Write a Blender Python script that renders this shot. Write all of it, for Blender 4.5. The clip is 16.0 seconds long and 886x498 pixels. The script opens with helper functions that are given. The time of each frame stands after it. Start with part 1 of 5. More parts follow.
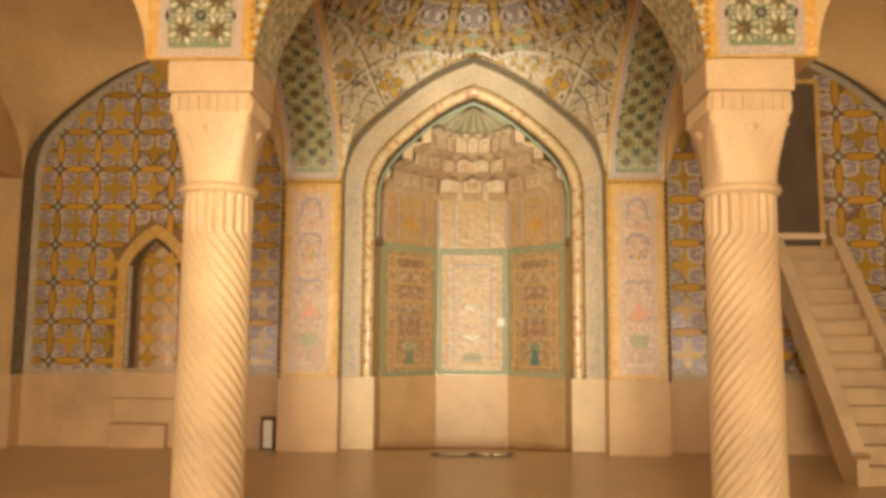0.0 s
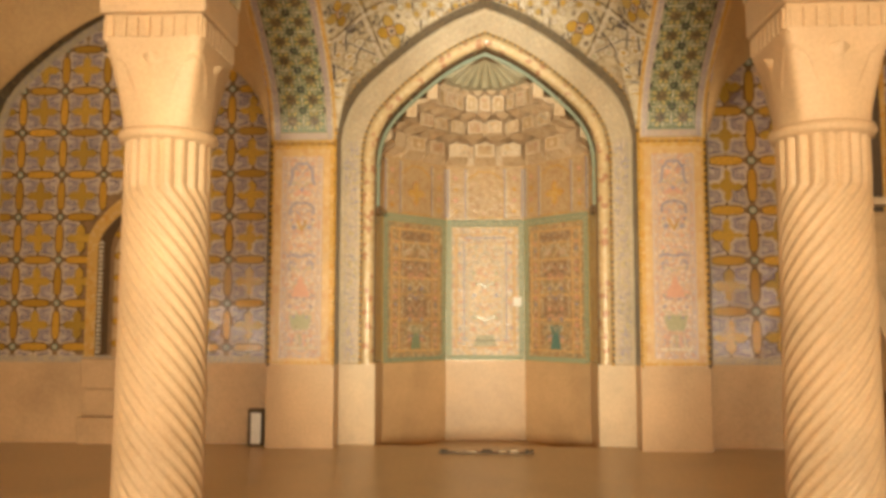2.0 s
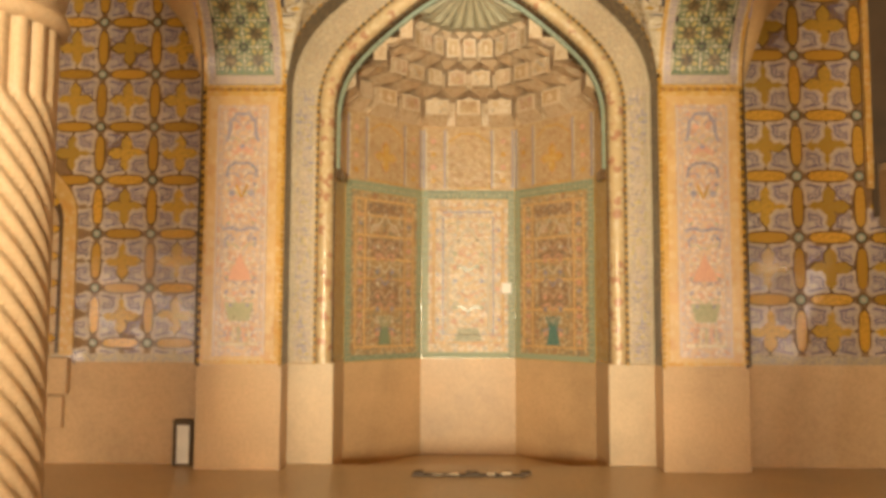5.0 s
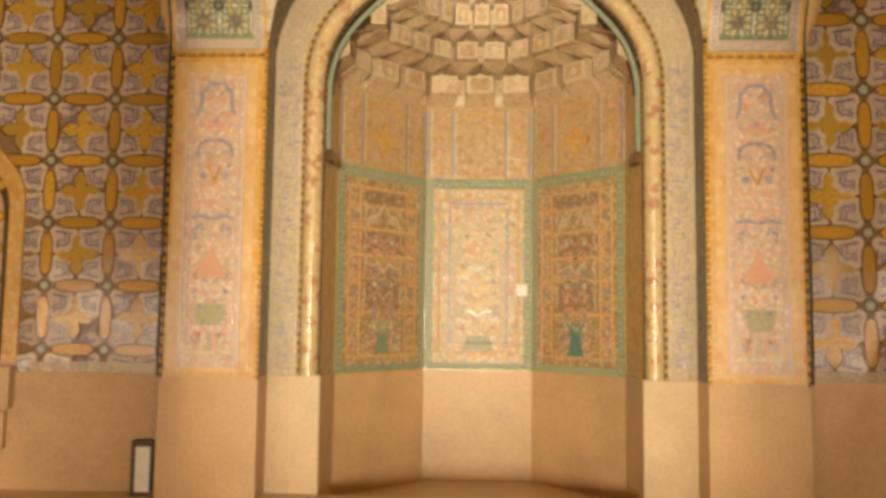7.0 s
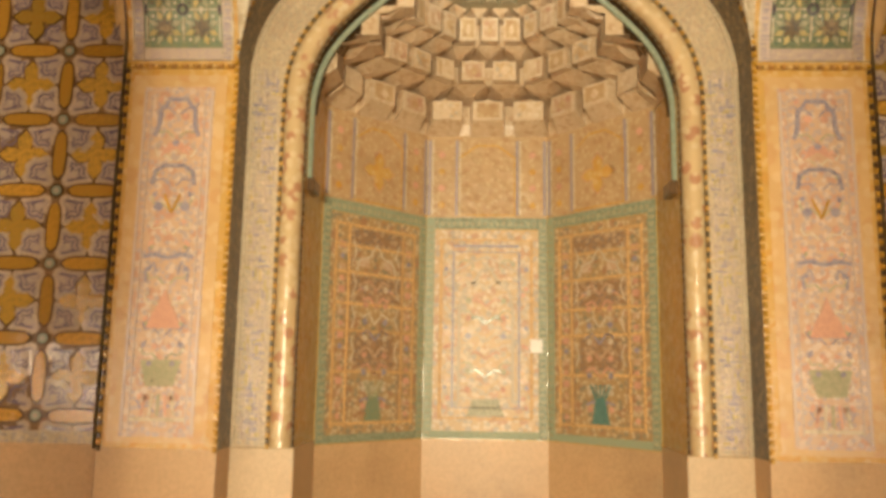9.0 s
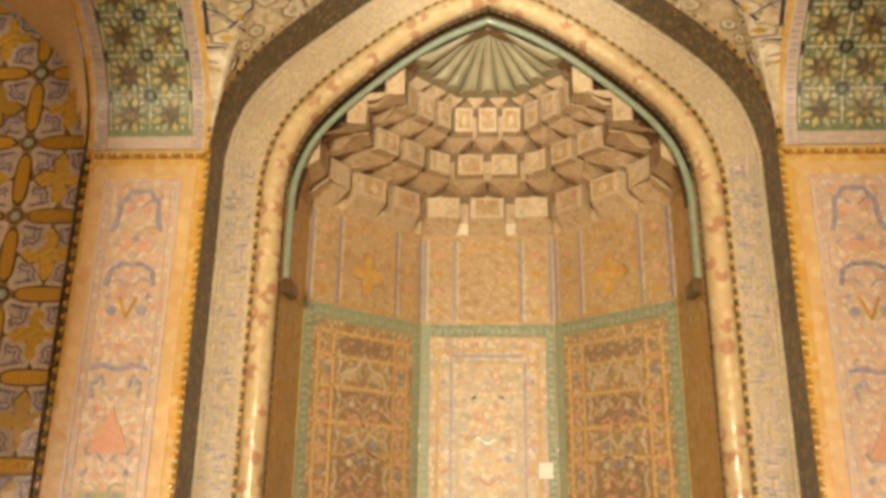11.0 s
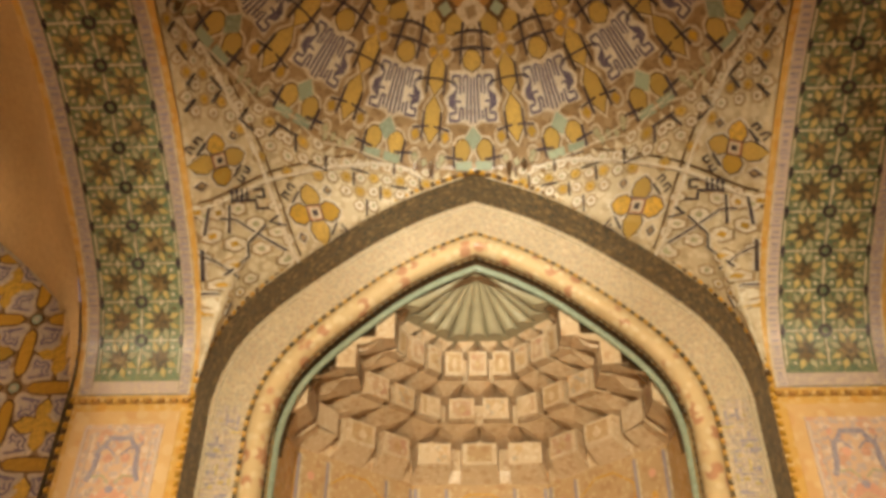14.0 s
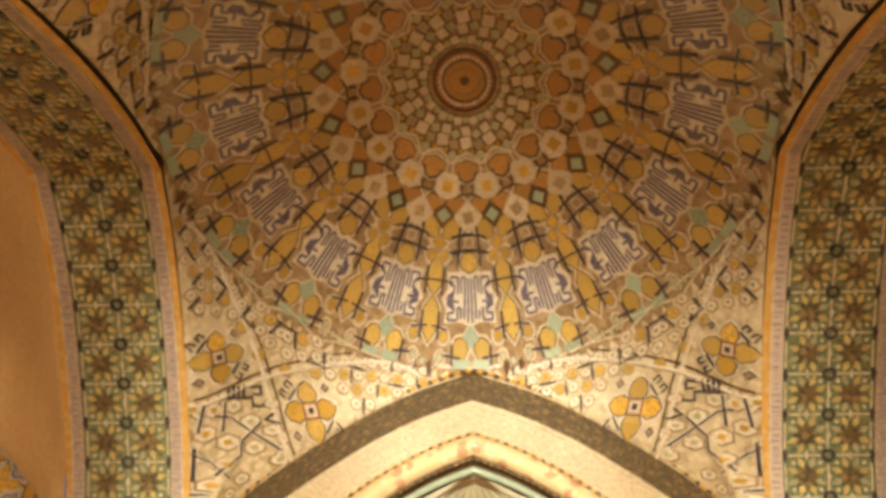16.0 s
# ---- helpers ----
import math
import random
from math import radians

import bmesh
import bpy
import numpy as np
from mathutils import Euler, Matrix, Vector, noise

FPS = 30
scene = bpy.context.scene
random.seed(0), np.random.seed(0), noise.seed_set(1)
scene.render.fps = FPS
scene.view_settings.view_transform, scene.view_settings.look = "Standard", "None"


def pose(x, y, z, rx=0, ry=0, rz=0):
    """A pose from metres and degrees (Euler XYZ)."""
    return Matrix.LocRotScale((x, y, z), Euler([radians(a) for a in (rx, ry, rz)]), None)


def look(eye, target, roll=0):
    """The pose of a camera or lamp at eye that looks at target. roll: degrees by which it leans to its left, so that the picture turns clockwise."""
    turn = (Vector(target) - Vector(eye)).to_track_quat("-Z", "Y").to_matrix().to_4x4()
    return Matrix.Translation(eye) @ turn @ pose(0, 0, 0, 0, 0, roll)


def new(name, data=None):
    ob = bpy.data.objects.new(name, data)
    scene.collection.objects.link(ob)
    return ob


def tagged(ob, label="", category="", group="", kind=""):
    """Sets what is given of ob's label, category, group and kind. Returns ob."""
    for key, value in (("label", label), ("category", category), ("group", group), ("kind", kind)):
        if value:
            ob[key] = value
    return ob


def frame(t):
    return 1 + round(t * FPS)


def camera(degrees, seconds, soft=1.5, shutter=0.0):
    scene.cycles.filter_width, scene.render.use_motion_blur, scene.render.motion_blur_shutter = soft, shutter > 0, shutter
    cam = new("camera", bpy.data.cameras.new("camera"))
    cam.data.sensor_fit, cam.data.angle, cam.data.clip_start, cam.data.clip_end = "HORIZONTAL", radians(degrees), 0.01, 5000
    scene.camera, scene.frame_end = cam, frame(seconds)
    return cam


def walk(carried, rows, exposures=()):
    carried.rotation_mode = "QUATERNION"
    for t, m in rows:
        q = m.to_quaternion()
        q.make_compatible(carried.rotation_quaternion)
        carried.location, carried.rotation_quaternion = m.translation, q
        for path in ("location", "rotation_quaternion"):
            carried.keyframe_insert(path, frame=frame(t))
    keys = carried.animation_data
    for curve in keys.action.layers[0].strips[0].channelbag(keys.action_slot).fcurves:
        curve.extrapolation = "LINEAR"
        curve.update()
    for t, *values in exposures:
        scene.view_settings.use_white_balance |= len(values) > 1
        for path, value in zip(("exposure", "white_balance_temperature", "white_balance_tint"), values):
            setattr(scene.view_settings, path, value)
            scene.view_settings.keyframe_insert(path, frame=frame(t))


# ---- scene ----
cam = camera(58.0, 16.0, soft=3.8)
PATH = [
    (0, (-0.077, -11.552, 1.642), (-0.139, -9.565, 1.86), 0.4),
    (0.5, (-0.065, -11.191, 1.654), (-0.127, -9.203, 1.866), 0.1),
    (1, (-0.053, -10.796, 1.662), (-0.136, -8.808, 1.859), 0.4),
    (1.5, (-0.057, -10.515, 1.626), (-0.153, -8.526, 1.815), 0.2),
    (2, (-0.05, -10.167, 1.646), (-0.147, -8.177, 1.817), 0.1),
    (2.5, (-0.041, -9.843, 1.662), (-0.139, -7.852, 1.822), 0.3),
    (3, (-0.06, -9.549, 1.614), (-0.127, -7.557, 1.78), 0.3),
    (3.5, (-0.114, -9.227, 1.601), (-0.148, -7.234, 1.764), 0.2),
    (4, (-0.141, -8.853, 1.605), (-0.171, -6.859, 1.759), 0.2),
    (6.5, (-0.171, -7.238, 1.59), (-0.211, -5.245, 1.749), 0.4),
    (7, (-0.164, -6.932, 1.591), (-0.216, -4.939, 1.759), 0.7),
    (7.5, (-0.14, -6.646, 1.581), (-0.184, -4.657, 1.778), 0.3),
    (8, (-0.141, -6.335, 1.588), (-0.192, -4.349, 1.816), 0.4),
    (8.2, (-0.153, -6.213, 1.588), (-0.215, -4.229, 1.829), 1.0),
    (10.5, (-0.073, -5.103, 1.649), (-0.168, -3.172, 2.164), 0.6),
    (11, (-0.068, -5.005, 1.668), (-0.16, -3.097, 2.261), 0.7),
    (11.5, (-0.071, -4.967, 1.678), (-0.156, -3.084, 2.346), 0.4),
    (12, (-0.047, -4.925, 1.663), (-0.132, -3.08, 2.43), 0.3),
    (12.5, (-0.005, -4.924, 1.64), (-0.098, -3.123, 2.504), 0.4),
    (13, (-0.003, -4.936, 1.666), (-0.091, -3.178, 2.615), 0.3),
    (13.5, (-0.013, -4.966, 1.673), (-0.094, -3.257, 2.709), 0.3),
    (14, (0.002, -4.988, 1.673), (-0.08, -3.344, 2.808), 0.5),
    (14.5, (0.021, -5.003, 1.666), (-0.062, -3.427, 2.896), 0.9),
    (15, (0.03, -5.022, 1.651), (-0.049, -3.531, 2.982), 1.1),
    (15.5, (0.04, -5.032, 1.65), (-0.039, -3.621, 3.065), 1.4),
    (16, (0.059, -5.063, 1.645), (-0.024, -3.74, 3.142), 1.5),
]
walk(cam, [(t, look(eye, target, roll)) for t, eye, target, roll in PATH], [(0.0, -0.02), (8.0, 0.0), (12.5, 0.07), (14.6, 0.06), (15.4, 0.25), (16.0, 0.62)])

# ---- light: daylight from the open doorways of the hall behind the camera ----
world = bpy.data.worlds.new("world")
scene.world = world
world.use_nodes = True
sky = world.node_tree.nodes.new("ShaderNodeTexSky")
sky.sky_type, sky.sun_disc = "NISHITA", False
sky.sun_elevation, sky.sun_rotation = radians(40), radians(200)
world.node_tree.links.new(sky.outputs["Color"], world.node_tree.nodes["Background"].inputs["Color"])
world.node_tree.nodes["Background"].inputs["Strength"].default_value = 0.06

# each doorway: middle, width, lamp power
DOORWAYS = [(-15.2, 0.7, 230.0), (-11.4, 0.7, 230.0), (-7.6, 0.7, 230.0), (0.0, 3.2, 1500.0), (7.6, 0.7, 230.0), (11.8, 0.7, 200.0)]
DOOR_H, HALL_Y = 2.2, -17.0
for x, wide, power in DOORWAYS:
    lamp = bpy.data.lights.new("doorway_light", "AREA")
    lamp.shape, lamp.size, lamp.size_y = "RECTANGLE", wide - 0.1, DOOR_H - 0.1
    lamp.energy, lamp.color = power * 0.85, (1.0, 0.835, 0.585)
    ob = new("doorway_light", lamp)
    ob.matrix_world = look((x, HALL_Y - 0.1, DOOR_H / 2), (x * 0.3, 0, DOOR_H / 2 + 0.6))
# floodlight on a low stand behind the first viewpoint, turned at the mihrab
flood = bpy.data.lights.new("floodlight", "SPOT")
flood.energy, flood.color = 4500.0, (1.0, 0.875, 0.605)
flood.spot_size, flood.spot_blend, flood.shadow_soft_size = radians(33), 1.0, 0.25
new("floodlight", flood).matrix_world = look((-0.7, -13.4, 1.5), (0.0, 0.0, 2.9))
# a second, narrow one that strikes the foot of the dome
beam = bpy.data.lights.new("floodlight", "SPOT")
beam.energy, beam.color = 6200.0, (1.0, 0.95, 0.80)
beam.spot_size, beam.spot_blend, beam.shadow_soft_size = radians(11.5), 1.0, 0.2
new("floodlight", beam).matrix_world = look((0.0, -13.4, 0.6), (0.0, -0.2, 5.34))
scene.view_settings.exposure = 0.0


# ---- materials ----
def nodes_of(name):
    m = bpy.data.materials.new(name)
    m.use_nodes = True
    return m, m.node_tree, m.node_tree.nodes["Principled BSDF"]


def link(tree, a, b):
    tree.links.new(a, b)


def noise_node(tree, scale, detail=4.0, rough=0.55, src="Object"):
    co = tree.nodes.new("ShaderNodeTexCoord")
    n = tree.nodes.new("ShaderNodeTexNoise")
    n.inputs["Scale"].default_value = scale
    n.inputs["Detail"].default_value = detail
    n.inputs["Roughness"].default_value = rough
    link(tree, co.outputs[src], n.inputs["Vector"])
    return n


def ramp_node(tree, fac, stops):
    r = tree.nodes.new("ShaderNodeValToRGB")
    el = r.color_ramp.elements
    while len(el) < len(stops):
        el.new(0.5)
    for e, (p, c) in zip(el, stops):
        e.position, e.color = p, (*c, 1)
    link(tree, fac, r.inputs["Fac"])
    return r


def bump_from(tree, bsdf, height, strength, dist=0.02):
    b = tree.nodes.new("ShaderNodeBump")
    b.inputs["Strength"].default_value = strength
    b.inputs["Distance"].default_value = dist
    link(tree, height, b.inputs["Height"])
    link(tree, b.outputs["Normal"], bsdf.inputs["Normal"])


def mix_color(tree, a, b, fac, mode="MIX"):
    m = tree.nodes.new("ShaderNodeMix")
    m.data_type, m.blend_type = "RGBA", mode
    for sock, v in ((m.inputs["A"], a), (m.inputs["B"], b), (m.inputs["Factor"], fac)):
        if isinstance(v, (int, float)):
            sock.default_value = v
        elif isinstance(v, tuple):
            sock.default_value = (*v, 1)
        else:
            link(tree, v, sock)
    return m.outputs["Result"]


def shade(c, k):
    return tuple(max(0.0, min(1.0, v * k)) for v in c)


def stone(name, color, rough=0.6, scale=1.3, spread=0.22, bump=0.25):
    """Dressed stone or plaster: large stains, fine grain."""
    m, t, b = nodes_of(name)
    big = noise_node(t, scale, 5.0)
    fine = noise_node(t, scale * 28, 6.0, 0.65)
    c1 = ramp_node(t, big.outputs["Fac"], [(0.3, shade(color, 1 - spread)), (0.5, color), (0.72, shade(color, 1 + spread * 0.7))])
    c2 = ramp_node(t, fine.outputs["Fac"], [(0.3, (0.72, 0.70, 0.68)), (0.6, (1, 1, 1))])
    link(t, mix_color(t, c1.outputs["Color"], c2.outputs["Color"], 0.6, "MULTIPLY"), b.inputs["Base Color"])
    rr = t.nodes.new("ShaderNodeMapRange")
    rr.inputs["To Min"].default_value, rr.inputs["To Max"].default_value = rough - 0.12, rough + 0.12
    link(t, big.outputs["Fac"], rr.inputs["Value"])
    link(t, rr.outputs["Result"], b.inputs["Roughness"])
    bump_from(t, b, fine.outputs["Fac"], bump, 0.01)
    return m


def glaze(name, color, rough=0.2, spread=0.3, speck=None):
    """Glazed tile: each piece a little different in tone, a wavy gloss."""
    m, t, b = nodes_of(name)
    geo = t.nodes.new("ShaderNodeNewGeometry")
    info = t.nodes.new("ShaderNodeObjectInfo")
    add = t.nodes.new("ShaderNodeMath")
    add.operation = "ADD"
    link(t, geo.outputs["Random Per Island"], add.inputs[0])
    link(t, info.outputs["Random"], add.inputs[1])
    half = t.nodes.new("ShaderNodeMath")
    half.operation = "FRACT"
    link(t, add.outputs[0], half.inputs[0])
    c1 = ramp_node(t, half.outputs[0], [(0.0, shade(color, 1 - spread)), (0.5, color), (1.0, shade(color, 1 + spread))])
    fine = noise_node(t, 38.0, 4.0, 0.6)
    second = speck or shade(color, 0.72)
    f2 = ramp_node(t, fine.outputs["Fac"], [(0.42, (0, 0, 0)), (0.62, (1, 1, 1))])
    link(t, mix_color(t, c1.outputs["Color"], second, f2.outputs["Color"]), b.inputs["Base Color"])
    b.inputs["Roughness"].default_value = rough
    wave = noise_node(t, 17.0, 3.0)
    bump_from(t, b, wave.outputs["Fac"], 0.22, 0.02)
    return m


def painted(name, ground, dabs, scale=16.0, rough=0.22, amount=0.5):
    """Tile painted with small flowers: dabs of several colours on one ground."""
    m, t, b = nodes_of(name)
    co = t.nodes.new("ShaderNodeTexCoord")
    color = None
    for i, dab in enumerate(dabs):
        v = t.nodes.new("ShaderNodeTexVoronoi")
        v.inputs["Scale"].default_value = scale * (0.6 + 0.45 * i)
        shift = t.nodes.new("ShaderNodeMapping")
        shift.inputs["Location"].default_value = (3.1 * i, 1.7 * i, 2.3 * i)
        link(t, co.outputs["Object"], shift.inputs["Vector"])
        link(t, shift.outputs["Vector"], v.inputs["Vector"])
        lim = 0.25 + 0.2 * amount
        f = ramp_node(t, v.outputs["Distance"], [(lim, (1, 1, 1)), (lim + 0.12, (0, 0, 0))])
        color = mix_color(t, color or ground, dab, f.outputs["Color"])
    big = noise_node(t, 2.2, 4.0)
    tone = ramp_node(t, big.outputs["Fac"], [(0.3, (0.78, 0.76, 0.74)), (0.7, (1, 1, 1))])
    link(t, mix_color(t, color, tone.outputs["Color"], 0.7, "MULTIPLY"), b.inputs["Base Color"])
    b.inputs["Roughness"].default_value = rough
    wave = noise_node(t, 9.0, 3.0)
    bump_from(t, b, wave.outputs["Fac"], 0.4, 0.03)
    return m


M = {}
M["plaster"] = stone("plaster", (0.58, 0.39, 0.18), 0.75, 0.9, 0.16)
M["dado"] = stone("dado_stone", (0.60, 0.40, 0.215), 0.42, 1.1, 0.2)
M["dado_pale"] = stone("pale_stone", (0.66, 0.50, 0.31), 0.42, 1.6, 0.16)
M["column"] = stone("column_stone", (0.60, 0.435, 0.26), 0.5, 1.7, 0.16)
M["floor"] = stone("floor_stone", (0.68, 0.53, 0.34), 0.33, 0.7, 0.16)
M["minbar"] = stone("minbar_stone", (0.52, 0.36, 0.19), 0.4, 2.0, 0.2)
# also the painted shade of the recess above the pulpit
M["dark"] = stone("dark_stone_and_shade", (0.10, 0.065, 0.035), 0.6, 2.0, 0.3)
M["grout"] = stone("grout", (0.24, 0.135, 0.05), 0.6, 6.0, 0.3)
M["brick"] = painted("patterned_brick", (0.56, 0.45, 0.29), [(0.62, 0.51, 0.34), (0.50, 0.36, 0.24), (0.44, 0.37, 0.27)], 26.0, 0.4, 0.3)
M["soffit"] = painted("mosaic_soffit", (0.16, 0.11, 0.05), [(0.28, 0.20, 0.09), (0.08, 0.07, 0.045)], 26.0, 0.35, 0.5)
M["yellow"] = glaze("yellow_tile", (0.54, 0.295, 0.045), 0.13, 0.35, (0.46, 0.25, 0.035))
M["olive"] = glaze("olive_tile", (0.52, 0.305, 0.05), 0.13, 0.3, (0.38, 0.25, 0.05))
M["lilac"] = glaze("lilac_tile", (0.45, 0.365, 0.325), 0.13, 0.2, (0.54, 0.44, 0.33))
M["mark"] = glaze("violet_glaze", (0.16, 0.125, 0.19), 0.14, 0.25, (0.24, 0.19, 0.21))
M["teal"] = glaze("teal_tile", (0.29, 0.34, 0.24), 0.25, 0.3, (0.30, 0.36, 0.27))
M["teal_satin"] = glaze("satin_teal_tile", (0.24, 0.285, 0.18), 0.55, 0.3, (0.32, 0.36, 0.25))
M["green"] = glaze("green_tile", (0.155, 0.215, 0.135), 0.25, 0.3, (0.24, 0.25, 0.13))
M["cream"] = painted("cream_tile", (0.60, 0.52, 0.36), [(0.47, 0.39, 0.25), (0.68, 0.60, 0.44)], 22.0, 0.45, 0.5)
M["ink"] = glaze("dark_blue_tile", (0.055, 0.045, 0.06), 0.2, 0.4, (0.09, 0.07, 0.06))
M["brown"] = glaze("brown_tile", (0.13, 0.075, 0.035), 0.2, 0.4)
M["orange"] = glaze("orange_tile", (0.38, 0.195, 0.055), 0.3, 0.25, (0.34, 0.17, 0.04))
M["red"] = glaze("red_tile", (0.36, 0.13, 0.06), 0.22, 0.3)
M["pink"] = painted("pink_painted_tile", (0.62, 0.43, 0.29), [(0.58, 0.35, 0.24), (0.68, 0.54, 0.42), (0.50, 0.41, 0.37)], 15.0, 0.2, 0.45)
M["amber"] = painted("amber_tile", (0.62, 0.38, 0.11), [(0.60, 0.33, 0.08), (0.66, 0.44, 0.18)], 14.0, 0.2, 0.3)
M["floral"] = painted("floral_tile", (0.58, 0.40, 0.21), [(0.52, 0.31, 0.18), (0.45, 0.38, 0.29), (0.65, 0.52, 0.35)], 12.0, 0.43, 0.45)
M["floral_dark"] = painted("dark_floral_tile", (0.44, 0.29, 0.13), [(0.40, 0.22, 0.11), (0.29, 0.25, 0.16), (0.57, 0.44, 0.27)], 14.0, 0.3, 0.45)
M["script"] = painted("script_band", (0.54, 0.44, 0.29), [(0.46, 0.39, 0.31), (0.58, 0.47, 0.31), (0.40, 0.35, 0.30)], 18.0, 0.25, 0.4)
M["frieze"] = painted("buff_frieze", (0.51, 0.345, 0.18), [(0.46, 0.285, 0.14), (0.57, 0.42, 0.24)], 18.0, 0.3, 0.25)
M["wheat"] = glaze("wheat_tile", (0.55, 0.42, 0.18), 0.22, 0.2, (0.44, 0.36, 0.14))
M["muq"] = painted("stalactite_tile", (0.61, 0.46, 0.29), [(0.53, 0.36, 0.21), (0.66, 0.52, 0.35)], 20.0, 0.35, 0.4)
M["muq_pale"] = painted("pale_stalactite_tile", (0.65, 0.51, 0.34), [(0.59, 0.44, 0.27), (0.70, 0.58, 0.42)], 20.0, 0.35, 0.4)
M["rope"] = painted("rope_tile", (0.62, 0.46, 0.25), [(0.50, 0.27, 0.15), (0.68, 0.54, 0.32)], 13.0, 0.22, 0.35)
M["dome_ground"] = painted("dome_ground", (0.31, 0.205, 0.10), [(0.38, 0.27, 0.15), (0.24, 0.15, 0.07)], 16.0, 0.3, 0.45)
M["kite_edge"] = glaze("pale_lilac_tile", (0.62, 0.50, 0.37), 0.13, 0.15)
M["umber"] = painted("umber_floral_tile", (0.33, 0.20, 0.10), [(0.40, 0.24, 0.13), (0.50, 0.36, 0.22), (0.27, 0.20, 0.14)], 15.0, 0.5, 0.4)
M["turquoise"] = glaze("turquoise_glaze", (0.12, 0.25, 0.21), 0.4, 0.2)
M["line"] = glaze("bright_orange_tile", (0.66, 0.41, 0.17), 0.6, 0.15)
M["ink_blue"] = glaze("slate_blue_tile", (0.24, 0.21, 0.27), 0.4, 0.2, (0.33, 0.30, 0.32))
M["rose_wash"] = painted("rose_wash_tile", (0.54, 0.36, 0.22), [(0.50, 0.28, 0.18), (0.60, 0.46, 0.32)], 16.0, 0.3, 0.4)
M["kite_grey"] = glaze("grey_lilac_tile", (0.40, 0.355, 0.30), 0.25, 0.25, (0.48, 0.41, 0.32))
M["arch_mosaic"] = painted("gold_green_mosaic", (0.42, 0.35, 0.18), [(0.24, 0.27, 0.14), (0.58, 0.49, 0.30), (0.20, 0.14, 0.07)], 9.0, 0.3, 0.45)
M["rim_ground"] = painted("pendentive_ground", (0.56, 0.47, 0.31), [(0.46, 0.37, 0.23), (0.64, 0.56, 0.40)], 16.0, 0.4, 0.5)
M["fan"] = stone("fan_tile", (0.36, 0.32, 0.20), 0.35, 6.0, 0.2)
M["white"] = stone("white_card", (0.88, 0.86, 0.80), 0.5, 8.0, 0.08)


# ---- mesh helpers ----
def finish(name, bm, mats, parent=None, smooth=False, label=""):
    me = bpy.data.meshes.new(name)
    bmesh.ops.recalc_face_normals(bm, faces=bm.faces) if len(bm.faces) < 20000 else None
    bm.to_mesh(me)
    bm.free()
    for k in mats if isinstance(mats, (list, tuple)) else [mats]:
        me.materials.append(M[k])
    if smooth:
        for p in me.polygons:
            p.use_smooth = True
    ob = new(name, me)
    if parent:
        ob.parent = parent
    if label:
        ob["label"] = label
    return ob


def part(name, bm, mats, parent, label="", smooth=False):
    return finish(name, bm, mats, parent, smooth, label)


def setting(name, bm, mats, label, category, smooth=False):
    return tagged(finish(name, bm, mats, None, smooth), label, category, kind="structure")


def thing(name, label, category, at=(0, 0, 0), group=""):
    ob = new(name)
    ob.location = at
    ob.empty_display_size = 0.1
    return tagged(ob, label, category, group)


def box(bm, x0, x1, y0, y1, z0, z1, mi=0, bevel=0.0):
    v = [bm.verts.new((x, y, z)) for x in (x0, x1) for y in (y0, y1) for z in (z0, z1)]
    fs = []
    for q in ((0, 1, 3, 2), (4, 6, 7, 5), (0, 4, 5, 1), (2, 3, 7, 6), (0, 2, 6, 4), (1, 5, 7, 3)):
        f = bm.faces.new([v[i] for i in q])
        f.material_index = mi
        fs.append(f)
    if bevel:
        es = list({e for f in fs for e in f.edges})
        bmesh.ops.bevel(bm, geom=es, offset=bevel, segments=2, affect="EDGES", profile=0.5)


def strip(bm, rows, mi=0, close=False):
    """A sheet through rows of points of equal length."""
    vs = [[bm.verts.new(p) for p in r] for r in rows]
    for a, b in zip(vs, vs[1:]):
        n = len(a)
        for i in range(n if close else n - 1):
            f = bm.faces.new((a[i], a[(i + 1) % n], b[(i + 1) % n], b[i]))
            f.material_index = mi
    return vs


ARCH = [(1, 0), (0.992, 0.08), (0.97, 0.18), (0.925, 0.29), (0.85, 0.40), (0.74, 0.515), (0.58, 0.655), (0.40, 0.795), (0.20, 0.915), (0, 1)]


def arch_curve(a, z0, z1, n=4):
    """A pointed arch of half span a from the right foot over the crown to the left foot, as (x, z)."""
    pts = []
    P = [Vector(p) for p in ARCH]
    for i in range(len(P) - 1):
        p0 = P[i - 1] if i else P[0] + Vector((0.002, -0.08))
        p3 = P[i + 2] if i + 2 < len(P) else P[i + 1] + (P[i + 1] - P[i])
        for k in range(n):
            t = k / n
            q = 0.5 * ((2 * P[i]) + (P[i + 1] - p0) * t + (2 * p0 - 5 * P[i] + 4 * P[i + 1] - p3) * t * t + (3 * P[i] - p0 - 3 * P[i + 1] + p3) * t ** 3)
            pts.append((q.x, q.y))
    pts.append((0.0, 1.0))
    full = pts + [(-x, z) for x, z in reversed(pts[:-1])]
    return [(a * x, z0 + (z1 - z0) * z) for x, z in full]


_unit = [(x, z) for x, z in arch_curve(1, 0, 1, 8) if x >= 0][::-1]
_ux, _uz = np.array([p[0] for p in _unit]), np.array([p[1] for p in _unit])


def arch_z(s, z0, z1):
    return z0 + (z1 - z0) * float(np.interp(min(1.0, abs(s)), _ux, _uz))


# ---- plan ----
PIER_IN, PIER_OUT = 1.93, 2.80
SPRING, CROWN = 3.95, 5.80
COL_X, COL_Y, CAP = 2.25, -4.72, 0.365
ARCH_B, ARCH_F = -4.34, -5.10
SIDE_C, SIDE_A = 4.75, 1.95
TILE_Y = 0.30
DADO = 1.05

